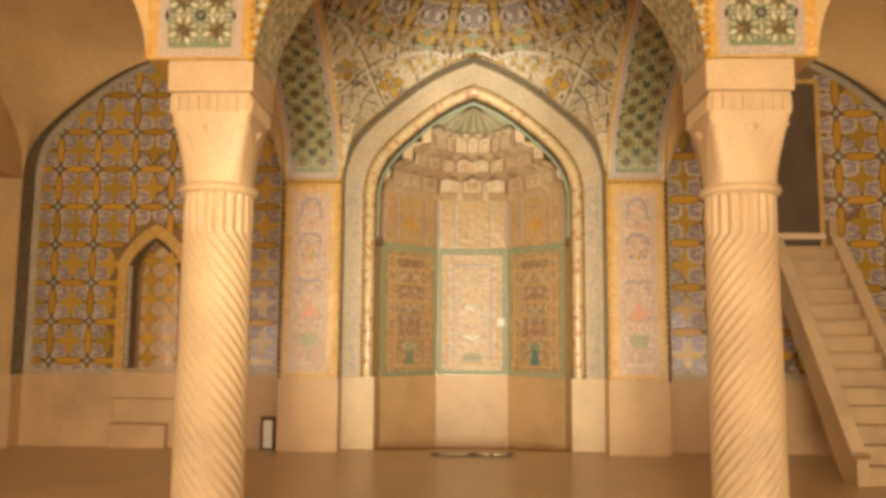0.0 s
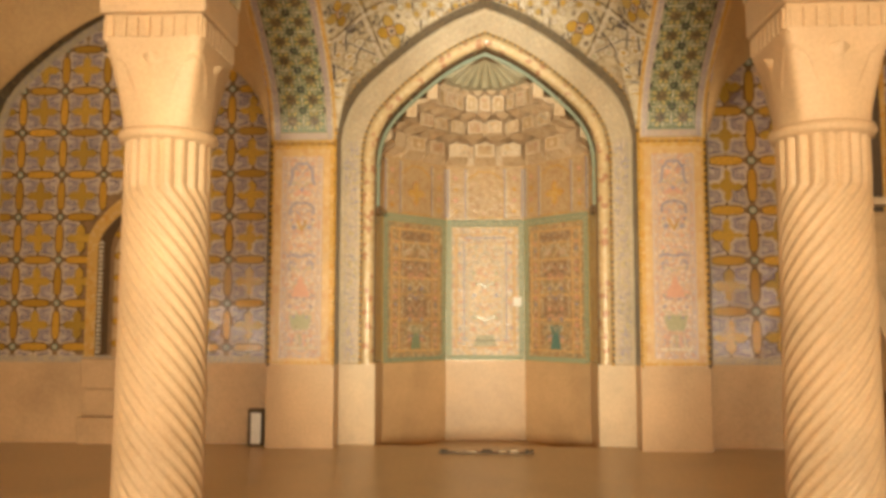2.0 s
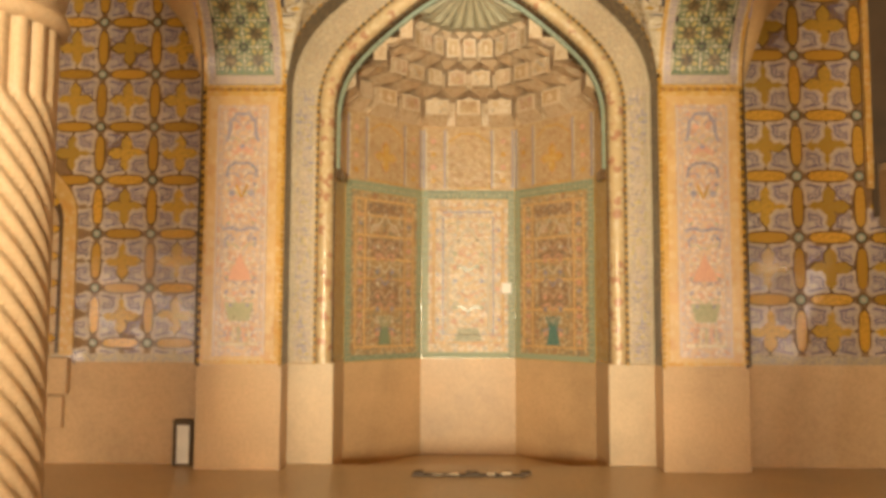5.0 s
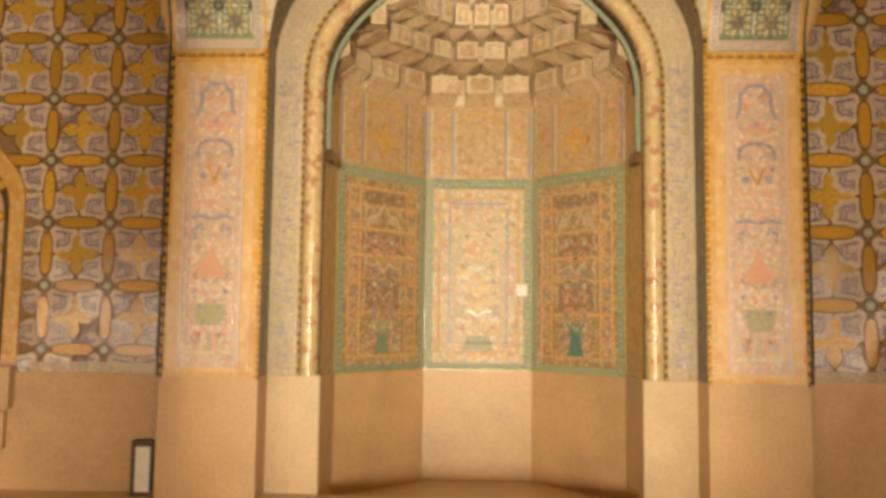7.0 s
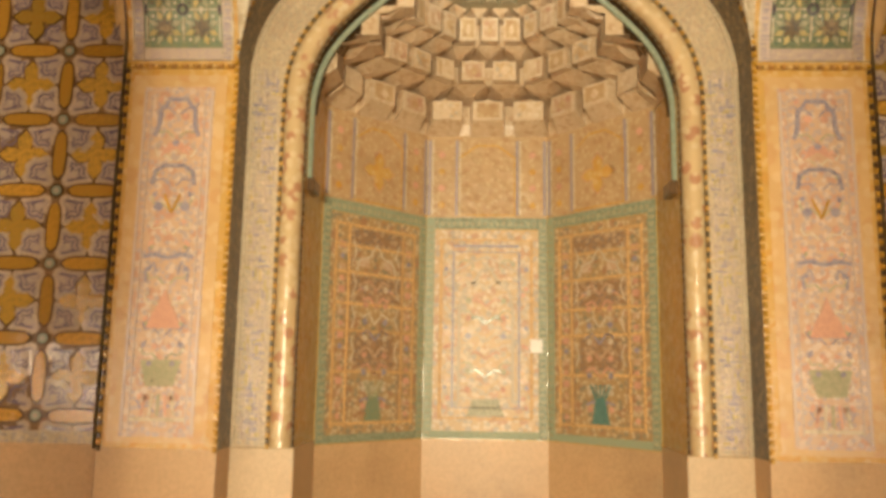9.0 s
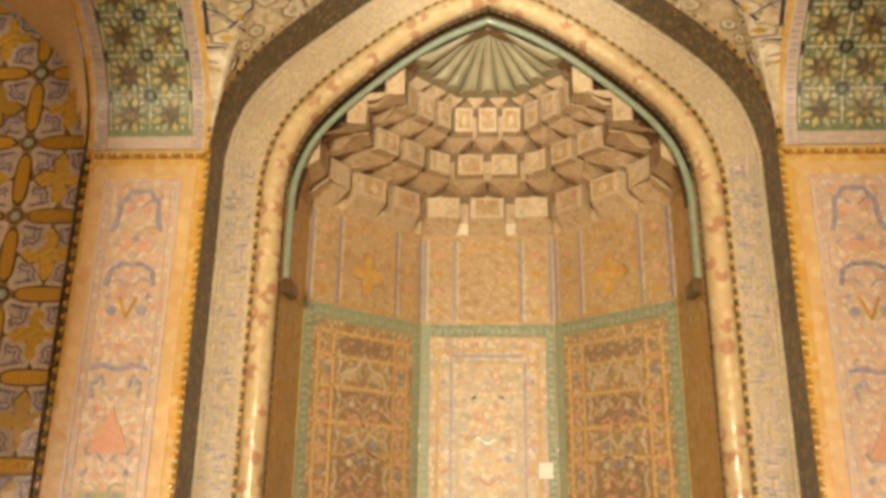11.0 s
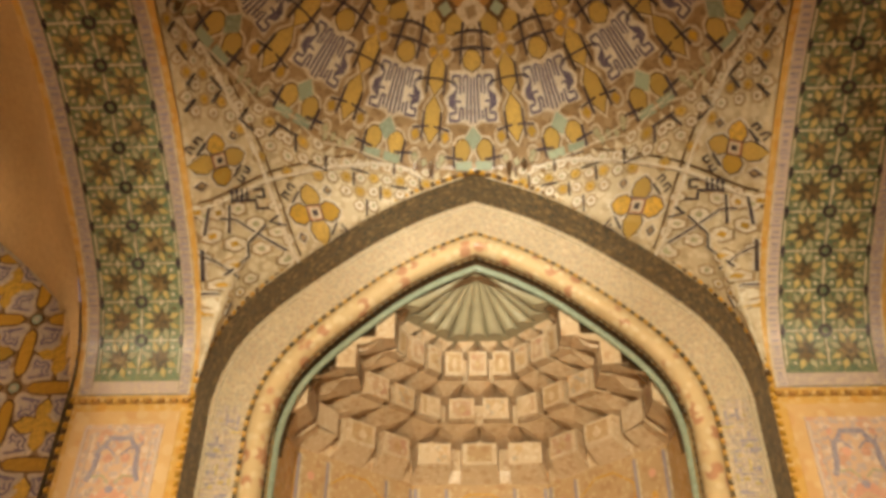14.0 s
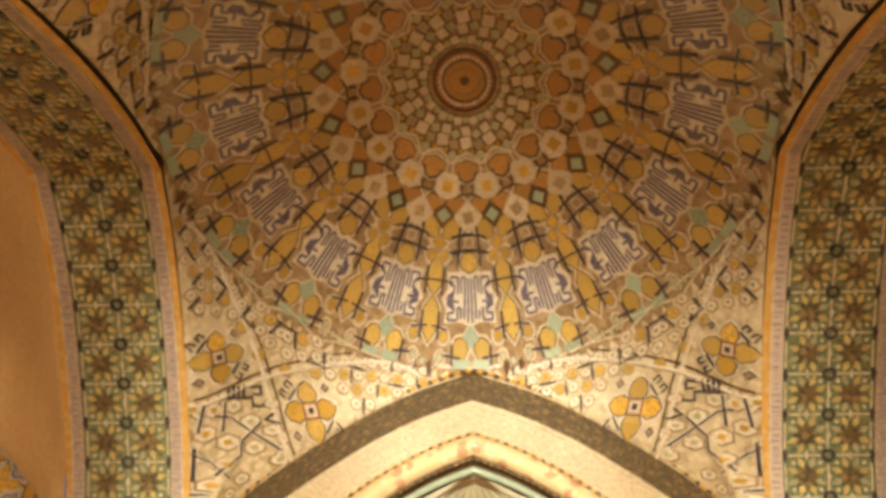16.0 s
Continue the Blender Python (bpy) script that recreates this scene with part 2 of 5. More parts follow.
# floor
bm = bmesh.new()
g = 40
rows = [[(-18 + 36 * i / g, -17.5 + 17.8 * j / g, 0.0) for i in range(g + 1)] for j in range(g + 1)]
strip(bm, rows)
box(bm, -1.6, 1.6, 0.30, 2.3, -0.5, -0.20)
box(bm, -1.6, 1.6, 0.22, 0.2995, -0.5, -0.004)
setting("floor", bm, "floor", "worn brown stone floor of the prayer hall", "floor")


# piers at the mihrab wall
def pier(name, x0, x1, label, face=True):
    bm = bmesh.new()
    box(bm, x0, x1, 0.0, 0.6, 0.0, DADO, 0)
    box(bm, x0, x1, 0.006, 0.6, DADO, SPRING, 1)
    ob = setting(name, bm, ["dado", "amber" if face else "plaster"], label, "pier")
    return ob


pier_l = pier("pier_1", -PIER_OUT, -PIER_IN, "tiled pier with a stone dado beside the mihrab")
pier_r = pier("pier_2", PIER_IN, PIER_OUT, "tiled pier with a stone dado beside the mihrab")
for i, sx in ((3, -1), (4, 1)):
    x0, x1 = sorted((sx * 6.70, sx * 8.2))
    pier("pier_%d" % i, x0, x1, "plain plastered pier at the side bay", False)


# arch soffits: sheets swept along an arch
def arch_sheet(bm, a, z0, z1, place, d0, d1, mi=0, foot=None):
    cur = arch_curve(a, z0, z1)
    if foot is not None:
        cur = [(a, foot)] + cur + [(-a, foot)]
    strip(bm, [[place(x, z, d) for x, z in cur] for d in (d0, d1)], mi)


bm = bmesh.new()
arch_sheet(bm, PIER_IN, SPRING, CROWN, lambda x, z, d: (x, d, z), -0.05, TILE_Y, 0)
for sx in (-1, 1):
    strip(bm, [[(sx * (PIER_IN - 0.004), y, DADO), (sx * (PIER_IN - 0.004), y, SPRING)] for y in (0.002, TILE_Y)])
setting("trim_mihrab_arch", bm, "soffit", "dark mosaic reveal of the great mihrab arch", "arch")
bm = bmesh.new()
for sx in (-1, 1):
    strip(bm, [[(sx * (PIER_IN - 0.004), y, 0), (sx * (PIER_IN - 0.004), y, DADO)] for y in (0.002, TILE_Y)])
setting("trim_mihrab_dado", bm, "dado", "stone dado in the reveal of the mihrab arch", "trim")

for name, sx in (("arch_1", -1), ("arch_2", 1)):
    bm = bmesh.new()
    mid, half = (0.0 + ARCH_B) / 2, (0.0 - ARCH_B) / 2
    arch_sheet(bm, half, SPRING, CROWN - 0.05, lambda x, z, d: (sx * d, mid + x, z), PIER_IN, PIER_OUT)
    setting(name, bm, "green", "transverse arch faced with green star mosaic", "arch", True)
for name, cx in (("arch_3", 0), ("arch_4", -SIDE_C), ("arch_5", SIDE_C)):
    bm = bmesh.new()
    a = COL_X - CAP if cx == 0 else SIDE_A
    arch_sheet(bm, a, SPRING, CROWN, lambda x, z, d: (cx + x, d, z), ARCH_F, ARCH_B, 0)
    top = 6.4
    cur = arch_curve(a, SPRING, CROWN)
    strip(bm, [[(cx + x, ARCH_F, z) for x, z in cur], [(cx + x, ARCH_F, top) for x, z in cur]], 1)
    setting(name, bm, ["arch_mosaic" if cx == 0 else "plaster", "arch_mosaic" if cx == 0 else "plaster"], "arch between the columns at the front of the bay", "arch")
for i, sx in ((5, -1), (6, 1)):
    x0, x1 = sorted((sx * 6.70, sx * 8.2))
    bm = bmesh.new()
    box(bm, x0, x1, ARCH_F, ARCH_B, 0, 6.4)
    setting("pier_%d" % i, bm, "plaster", "plain plastered pier of the side bay", "pier")
    bm = bmesh.new()
    box(bm, x0 + (0 if sx > 0 else 0.01), x1, ARCH_B, 0.6, SPRING, 6.4)
    setting("wall_side_%d" % (i - 4), bm, "plaster", "plain plastered side wall", "wall")
    bm = bmesh.new()
    box(bm, min(sx * 8.2, sx * 8.5), max(sx * 8.2, sx * 8.5), ARCH_F, 0.9, 0, 6.4)
    setting("wall_end_%d" % (i - 4), bm, "plaster", "plain end wall of the aisle", "wall")


# vaults
def vault_point(cx, hx, cy, hy, top, u, v):
    r = math.hypot(u, v)
    rim = CROWN + 0.03
    if r <= 1.0:
        return (cx + hx * u, cy + hy * v, rim + (top - rim) * (1 - r * r) ** 0.85)
    m = max(abs(u), abs(v))
    edge = r / m
    q = min(1.0, (r - 1.0) / max(1e-6, edge - 1.0))
    f = math.atan2(min(abs(u), abs(v)), m) / (math.pi / 4)
    low = math.tan(math.pi / 4 * (f * q * q + math.sin(f * math.pi / 2) * (1 - q * q)))
    zb = arch_z(low, SPRING, CROWN)
    return (cx + hx * u, cy + hy * v, rim + (zb - rim) * min(1.0, q) ** 1.15)


def vault(bm, cx, hx, cy, hy, top, n=44, mi=0, rim_mi=0):
    us = [math.sin(math.pi / 2 * (2 * i / n - 1)) for i in range(n + 1)]
    strip(bm, [[vault_point(cx, hx, cy, hy, top, u, v) for u in us] for v in us], mi)
    for f in bm.faces:
        c = f.calc_center_median()
        if math.hypot((c.x - cx) / hx, (c.y - cy) / hy) > 1.0:
            f.material_index = rim_mi


VY, VH = (-0.05 + ARCH_B) / 2, (-0.05 - ARCH_B) / 2
DOME_TOP = 6.70
bm = bmesh.new()
vault(bm, 0, PIER_IN, VY, VH, DOME_TOP, 64, 0, 1)
setting("ceiling_dome", bm, ["dome_ground", "rim_ground"], "mosaic dome over the mihrab bay", "dome", True)
for i, sx in ((1, -1), (2, 1)):
    bm = bmesh.new()
    vault(bm, sx * SIDE_C, SIDE_A, VY, VH, 6.6, 40)
    setting("ceiling_side_%d" % i, bm, "plaster", "plain plastered vault of the side bay", "vault", True)

# roof and hall behind the camera
bm = bmesh.new()
box(bm, -18, 18, -17.5, ARCH_F + 0.02, 6.4, 6.7)
box(bm, -18, 18, ARCH_F, 3.2, 7.0, 7.3)
box(bm, -18, 18, ARCH_F - 0.2, ARCH_F, 6.35, 7.2)
setting("ceiling", bm, "plaster", "plain ceiling over the hall", "ceiling")
bm = bmesh.new()
edges = [-18.0]
for x, wide, power in DOORWAYS:
    edges += [x - wide / 2, x + wide / 2]
edges.append(18.0)
for a, b in zip(edges[0::2], edges[1::2]):
    box(bm, a, b, HALL_Y - 0.5, HALL_Y, 0, DOOR_H)
box(bm, -18, 18, HALL_Y - 0.5, HALL_Y, DOOR_H, 6.4)
setting("wall_south", bm, "plaster", "plain hall wall with open doorways", "wall")
bm = bmesh.new()
box(bm, -18.3, -18, -17.5, 3, 0, 7)
box(bm, 18, 18.3, -17.5, 3, 0, 7)
for sx in (-1, 1):
    box(bm, min(sx * 8.5, sx * 18), max(sx * 8.5, sx * 18), ARCH_F, ARCH_F + 0.3, 0, 6.8)
setting("wall_hall", bm, "plaster", "plain walls of the wide hall", "wall")


# ---- columns ----
def ring(bm, r, z, n=32, square=0.0):
    """A loop of points between a circle (square 0) and a square (1) of half width r."""
    out = []
    for i in range(n):
        a = 2 * math.pi * (i + 0.5) / n
        c, s = math.cos(a), math.sin(a)
        k = r / max(abs(c), abs(s))
        q = r + (k - r) * square
        out.append((q * c, q * s, z))
    return out


HAND = -1


def column(hand):
    col = thing("column", "pale stone column with spiral flutes and a flared capital", "column", group="columns of the mihrab bay")
    # shaft with flutes that run straight at foot and head and wind between
    bm = bmesh.new()
    n, flutes = 304, 19
    rows = []
    zs = [0.16 + 0.023 * i for i in range(119)]
    for z in zs:
        w = max(0.0, min(z, 2.52) - 0.30)
        turn = hand * w * 3.0
        loop = []
        for i in range(n):
            a = 2 * math.pi * i / n
            ph = (a - turn) * flutes / (2 * math.pi)
            r = 0.292 - 0.012 * z / 2.9 + 0.032 * (abs(math.sin(math.pi * ph)) ** 0.8 - 0.6)
            if 0.24 < z < 0.30 or 2.50 < z < 2.56:
                r -= 0.002
            loop.append((r * math.cos(a), r * math.sin(a), z))
        rows.append(loop)
    strip(bm, rows, 0, True)
    part("shaft", bm, "column", col, "", True)
    bm = bmesh.new()
    prof = [(0.46, 0.0), (0.46, 0.10), (0.42, 0.13), (0.37, 0.14), (0.37, 0.17), (0.33, 0.19), (0.30, 0.19)]
    strip(bm, [ring(bm, r, z, 32, 1.0 if z < 0.11 else 0.0) for r, z in prof], 0, True)
    part("base", bm, "column", col)
    bm = bmesh.new()
    prof = [(0.28, 2.84), (0.325, 2.85), (0.338, 2.885), (0.325, 2.92), (0.28, 2.93)]
    strip(bm, [ring(bm, r, z, 40) for r, z in prof], 0, True)
    part("neck_ring", bm, "column", col, "", True)
    bm = bmesh.new()
    rows = []
    for k in range(15):
        t = k / 14
        rows.append(ring(bm, 0.295 + 0.045 * t ** 1.4, 2.92 + 0.60 * t, 64, min(1.0, 0.15 + t * 0.85)))
    strip(bm, rows, 0, True)
    part("capital", bm, "column", col, "", True)
    # acanthus leaves at the capital's corners and faces
    for q in range(8):
        a = math.pi / 4 * q
        bm = bmesh.new()
        reach = 0.36 if q % 2 == 0 else 0.45
        rows = []
        for k in range(9):
            t = k / 8
            rad = 0.302 + (reach - 0.312) * t ** 1.6 + (0.03 if k > 6 else 0)
            z = 2.96 + 0.50 * t - (0.05 if k == 8 else 0)
            w = 0.11 * math.sin(math.pi * (0.18 + 0.78 * t)) + 0.015
            rows.append([(rad - 0.018 * abs(s) * 2, s * w, z) for s in (-1, -0.5, 0, 0.5, 1)])
        strip(bm, rows)
        bmesh.ops.transform(bm, matrix=Matrix.Rotation(a, 4, "Z"), verts=bm.verts)
        ob = part("leaf", bm, "column", col, "", True)
    bm = bmesh.new()
    box(bm, -0.335, 0.335, -0.335, 0.335, 3.49, 3.68, 0, 0.012)
    part("frieze", bm, "column", col)
    for side in range(4):
        for k in range(8):
            bm = bmesh.new()
            x = -0.287 + 0.082 * k
            box(bm, x - 0.027, x + 0.027, -0.352, -0.33, 3.515, 3.655, 0, 0.008)
            bmesh.ops.transform(bm, matrix=Matrix.Rotation(side * math.pi / 2, 4, "Z"), verts=bm.verts)
            part("dentil", bm, "column", col)
    bm = bmesh.new()
    box(bm, -CAP, CAP, -CAP, CAP, 3.68, 3.955, 0, 0.02)
    part("abacus", bm, "column", col)
    return col


col = column(HAND)
col.location = (-COL_X, COL_Y, 0)
col = column(-HAND)
col.location = (COL_X, COL_Y, 0)

# heads of the columns, where the arches meet
for i, sx in ((1, -1), (2, 1)):
    bm = bmesh.new()
    x0, x1 = COL_X - CAP, PIER_OUT
    box(bm, *sorted((sx * x0, sx * x1)), ARCH_F, ARCH_B, SPRING + 0.004, 6.38)
    setting("impost_%d" % i, bm, "amber", "tiled impost block over the column", "impost")


# ---- mihrab ----
mihrab = thing("mihrab", "tall tiled prayer niche with a stalactite half dome", "mihrab", (0, 0, 0))
JIN = 1.45
# face between the great arch and the rope moulding, with a stone dado
bm = bmesh.new()
outer, inner = arch_curve(PIER_IN, SPRING, CROWN), arch_curve(1.62, 3.78, 5.44)
outer = [(PIER_IN, DADO)] + outer + [(-PIER_IN, DADO)]
inner = [(1.62, DADO)] + inner + [(-1.62, DADO)]
strip(bm, [[(x, TILE_Y, z) for x, z in outer], [(x, TILE_Y - 0.012, z) for x, z in inner]])
part("face_band", bm, "brick", mihrab, "pale patterned brick band")
for sx in (-1, 1):
    bm = bmesh.new()
    box(bm, *sorted((sx * (JIN - 0.01), sx * (PIER_IN - 0.004))), TILE_Y - 0.02, TILE_Y + 0.75, 0, DADO, 0, 0.012)
    part("jamb_dado", bm, "dado_pale", mihrab, "pale stone jamb foot")


def rope(bm, a, z0, z1, foot, rad, y, n=10, mi=0, twist=False):
    cur = [(a, foot)] + [(a, foot + (z0 - foot) * k / 14) for k in range(1, 14)] + arch_curve(a, z0, z1)
    cur += [(-a, foot + (z0 - foot) * k / 14) for k in range(13, 0, -1)] + [(-a, foot)]
    pts = [Vector((x, 0, z)) for x, z in cur]
    rows = []
    for i, p in enumerate(pts):
        d = (pts[min(i + 1, len(pts) - 1)] - pts[max(i - 1, 0)]).normalized()
        nrm = Vector((-d.z, 0, d.x))
        rows.append([p + nrm * rad * math.cos(2 * math.pi * k / n) + Vector((0, y + rad * math.sin(2 * math.pi * k / n), 0)) for k in range(n)])
    strip(bm, rows, mi, True)


bm = bmesh.new()
rope(bm, 1.55, 3.76, 5.36, DADO, 0.085, TILE_Y + 0.005, 12)
part("rope_moulding", bm, "rope", mihrab, "thick buff rope moulding with rosy marks", True)
bm = bmesh.new()
rope(bm, 1.44, 3.70, 5.20, 3.12, 0.028, TILE_Y + 0.10, 8)
part("green_moulding", bm, "teal", mihrab, "thin grey-green moulding", True)
# added strip that closes the gap between moulding and half dome
bm = bmesh.new()
lip = [[(x, TILE_Y + 0.005, z) for x, z in arch_curve(1.53, 3.74, 5.33)], [(x, 0.415, z) for x, z in arch_curve(1.475, 3.71, 5.26)], [(x, 0.52, z) for x, z in arch_curve(1.42, 3.68, 5.16)]]
strip(bm, lip)
part("crown_lip", bm, "brown", mihrab, "dark strip added to close the gap behind the moulding", True)
# unseen box round the niche, added to keep sky light from leaking in
bm = bmesh.new()
box(bm, -2.2, 2.2, 2.35, 2.6, -0.5, 6.2)
for sx in (-1, 1):
    box(bm, *sorted((sx * 1.95, sx * 2.2)), 0.6, 2.35, -0.5, 6.2)
box(bm, -2.2, 2.2, 0.35, 2.35, 5.9, 6.2)
setting("wall_north", bm, "plaster", "unseen closing box added behind the prayer niche", "wall")
# niche walls: plan is half an octagon
PLAN = [(JIN, TILE_Y), (JIN, 1.07), (0.6, 2.02), (-0.6, 2.02), (-JIN, 1.07), (-JIN, TILE_Y)]
bm = bmesh.new()
strip(bm, [[(x, y, z) for x, y in PLAN] for z in (-0.22, 1.0)], 0)
strip(bm, [[(x, y, z) for x, y in PLAN] for z in (1.0, 4.0)], 1)
part("niche_wall", bm, ["dado", "amber"], mihrab)


# ---- inlaid pieces ----
def centre_of(pts):
    return (sum(p[0] for p in pts) / len(pts), sum(p[1] for p in pts) / len(pts))


def plate(bm, pts, fmap, h, mi, base=-0.004):
    top = [bm.verts.new(fmap(u, v, h)) for u, v in pts]
    low = [bm.verts.new(fmap(u, v, base)) for u, v in pts]
    bm.faces.new(top).material_index = mi
    n = len(pts)
    for i in range(n):
        bm.faces.new((top[i], low[i], low[(i + 1) % n], top[(i + 1) % n])).material_index = mi


def inlay(bm, pts, fmap, mi, h=0.008, line=None, lw=0.012):
    """A raised piece with an edge of another colour."""
    if line is not None:
        plate(bm, pts, fmap, h * 0.6, line)
        cx, cy = centre_of(pts)
        inner = []
        for u, v in pts:
            d = math.hypot(u - cx, v - cy) or 1e-6
            k = min(0.55, 1.35 * lw / d)
            inner.append((u + (cx - u) * k, v + (cy - v) * k))
        pts = inner
    plate(bm, pts, fmap, h, mi, 0.0)


def ribbon(bm, pts, w, fmap, mi, h=0.010, closed=False):
    """A flat band of width w along a line."""
    n = len(pts)
    left, right = [], []
    for i, (u, v) in enumerate(pts):
        a = pts[(i - 1) % n] if closed or i else pts[i]
        b = pts[(i + 1) % n] if closed or i < n - 1 else pts[i]
        du, dv = b[0] - a[0], b[1] - a[1]
        d = math.hypot(du, dv) or 1e-6
        nu, nv = -dv / d * w / 2, du / d * w / 2
        left.append((u + nu, v + nv))
        right.append((u - nu, v - nv))
    rows = []
    for l, r in zip(left, right):
        rows.append([fmap(*l, 0.0), fmap(*l, h), fmap(*r, h), fmap(*r, 0.0)])
    if closed:
        rows.append(rows[0])
    strip(bm, rows, mi)


def moved(pts, x, y, k=1.0, turn=0.0, flip=1):
    c, s = math.cos(turn), math.sin(turn)
    return [(x + k * flip * (c * u - s * v), y + k * (s * u + c * v)) for u, v in pts]


def rect(x0, x1, z0, z1):
    return [(x0, z0), (x1, z0), (x1, z1), (x0, z1)]


def disc_pts(r, n=12):
    return [(r * math.cos(2 * math.pi * i / n), r * math.sin(2 * math.pi * i / n)) for i in range(n)]


DIAMOND = [(0.105 * math.cos(math.pi / 4 * k), 0.105 * math.sin(math.pi / 4 * k)) for k in range(8)]
BAR = [(-0.365, 0), (-0.31, 0.072), (-0.17, 0.094), (0, 0.118), (0.17, 0.094), (0.31, 0.072), (0.365, 0), (0.31, -0.072), (0.17, -0.094), (0, -0.118), (-0.17, -0.094), (-0.31, -0.072)]
CROSS = []
for q in range(4):
    c, sn = math.cos(q * math.pi / 2), math.sin(q * math.pi / 2)
    for x, y in ((0.092, -0.092), (0.17, -0.122), (0.265, -0.112), (0.375, 0.0), (0.265, 0.112), (0.17, 0.122)):
        CROSS.append((c * x - sn * y, sn * x + c * y))
KITE = []
for d, e in ((0.11, 0.0), (0.15, -0.075), (0.24, -0.105), (0.31, -0.155), (0.40, -0.255), (0.475, -0.225), (0.50, -0.135), (0.575, -0.085), (0.575, 0.085), (0.50, 0.135), (0.475, 0.225), (0.40, 0.255), (0.31, 0.155), (0.24, 0.105), (0.15, 0.075)):
    KITE.append(((d - e) * 0.7071, (d + e) * 0.7071))


# ---- tiled side walls ----
def piece_mesh(name, pts, k, mats, line, lw, extra=None):
    bm = bmesh.new()
    fm = lambda u, v, h: (u, -h, v)
    inlay(bm, [(u * k, v * k) for u, v in pts], fm, 1, 0.008, 0, lw)
    if extra:
        extra(bm, fm, k)
    bmesh.ops.recalc_face_normals(bm, faces=bm.faces)
    me = bpy.data.meshes.new(name)
    bm.to_mesh(me)
    bm.free()
    for m in mats:
        me.materials.append(M[m])
    return me


def kite_mark(flip_x, flip_y):
    def f(bm, fm, k):
        turn = lambda line: [((d - e) * 0.7071 * k * flip_x, (d + e) * 0.7071 * k * flip_y) for d, e in line]
        hook = [(0.20, 0.0), (0.27, -0.055), (0.33, -0.10), (0.405, -0.15), (0.415, -0.08), (0.475, -0.045), (0.475, 0.045), (0.415, 0.08), (0.405, 0.15), (0.34, 0.11)]
        ribbon(bm, turn(hook), 0.020 * k / 0.58, fm, 2, 0.010)
        ribbon(bm, turn([(0.31, -0.06), (0.37, -0.09), (0.37, -0.03), (0.44, 0.0), (0.37, 0.03), (0.37, 0.09), (0.31, 0.06)]), 0.015 * k / 0.58, fm, 2, 0.0105)
    return f


def tile_wall(name, sx, L, nx, nz, blocked, keep):
    """The recessed wall under a side arch, with its tiles as children."""
    cx = sx * SIDE_C
    bm = bmesh.new()
    cur = arch_curve(SIDE_A, 4.12, 5.95)
    poly = [(cx + SIDE_A, DADO)] + [(cx + x, z) for x, z in cur] + [(cx - SIDE_A, DADO)]
    strip(bm, [[(x, TILE_Y, z) for x, z in poly], [(x, TILE_Y, DADO) for x, z in poly]])
    wall = setting(name, bm, "grout", "wall covered with yellow and lilac star tiles", "wall")
    inside = lambda x, z: abs(x - cx) < SIDE_A + 0.08 and DADO - 0.02 < z < arch_z((x - cx) / SIDE_A, 4.12, 5.95) - 0.06 and not blocked(x, z)
    kinds = {
        "d": (DIAMOND, ["brown", "teal", "kite_edge"], lambda bm, fm, k: inlay(bm, moved(disc_pts(0.035 * k, 6), 0, 0), fm, 2, 0.011)), "h": (BAR, ["brown", "yellow"], None),
        "v": ([(v, u) for u, v in BAR][::-1], ["brown", "yellow"], None), "c": (CROSS, ["brown", "olive"], None),
    }
    for i, (fx, fy) in enumerate(((1, 1), (-1, 1), (-1, -1), (1, -1))):
        pts = [(u * fx, v * fy) for u, v in KITE]
        kinds["k%d" % i] = (pts if fx * fy > 0 else pts[::-1], ["kite_edge", "lilac", "mark"], kite_mark(fx, fy))
    meshes = {k: piece_mesh("tile", p, L, m, 0, 0.015 if k[0] != "k" else 0.021, ex) for k, (p, m, ex) in kinds.items()}
    rest = {}
    count = 0
    tilt = random.Random(11)
    for i in range(-8, 9):
        for j in range(-2, 10):
            x, z = nx + i * L, nz + j * L
            put = [("d", x, z), ("h", x + L / 2, z), ("v", x, z + L / 2), ("c", x + L / 2, z + L / 2)]
            put += [("k0", x, z), ("k1", x, z), ("k2", x, z), ("k3", x, z)]
            for k, px, pz in put:
                qx, qz = px, pz
                if k[0] == "k":
                    qx += 0.22 * L * (1 if k in ("k0", "k3") else -1)
                    qz += 0.22 * L * (1 if k in ("k0", "k1") else -1)
                if not inside(qx, qz):
                    continue
                if keep(qx, qz) and count < 300:
                    ob = new("tile", meshes[k])
                    ob.parent, ob.location = wall, (px, TILE_Y, pz)
                    ob.rotation_euler = (tilt.uniform(-0.028, 0.028), 0, tilt.uniform(-0.028, 0.028))
                    count += 1
                else:
                    rest.setdefault(k, []).append((px, pz))
    for k, places in rest.items():
        me = meshes[k]
        V = np.zeros(len(me.vertices) * 3)
        me.vertices.foreach_get("co", V)
        V = V.reshape(-1, 3)
        faces = [list(p.vertices) for p in me.polygons]
        mi = [p.material_index for p in me.polygons]
        verts, polys, mis = [], [], []
        for px, pz in places:
            o = len(verts)
            verts += [(a + px, b + TILE_Y, c + pz) for a, b, c in V.tolist()]
            polys += [[o + q for q in f] for f in faces]
            mis += mi
        m2 = bpy.data.meshes.new("tile_field")
        m2.from_pydata(verts, [], polys)
        m2.polygons.foreach_set("material_index", mis)
        for m in me.materials:
            m2.materials.append(m)
        ob = new("tile_field", m2)
        ob.parent = wall
        tagged(ob, kind="stuff")
    # border band round the field, dado below
    bm = bmesh.new()
    fm = lambda u, v, h: (u, TILE_Y - h, v)
    line = [(cx + (SIDE_A - 0.06) * (x / SIDE_A), z - 0.05) for x, z in cur]
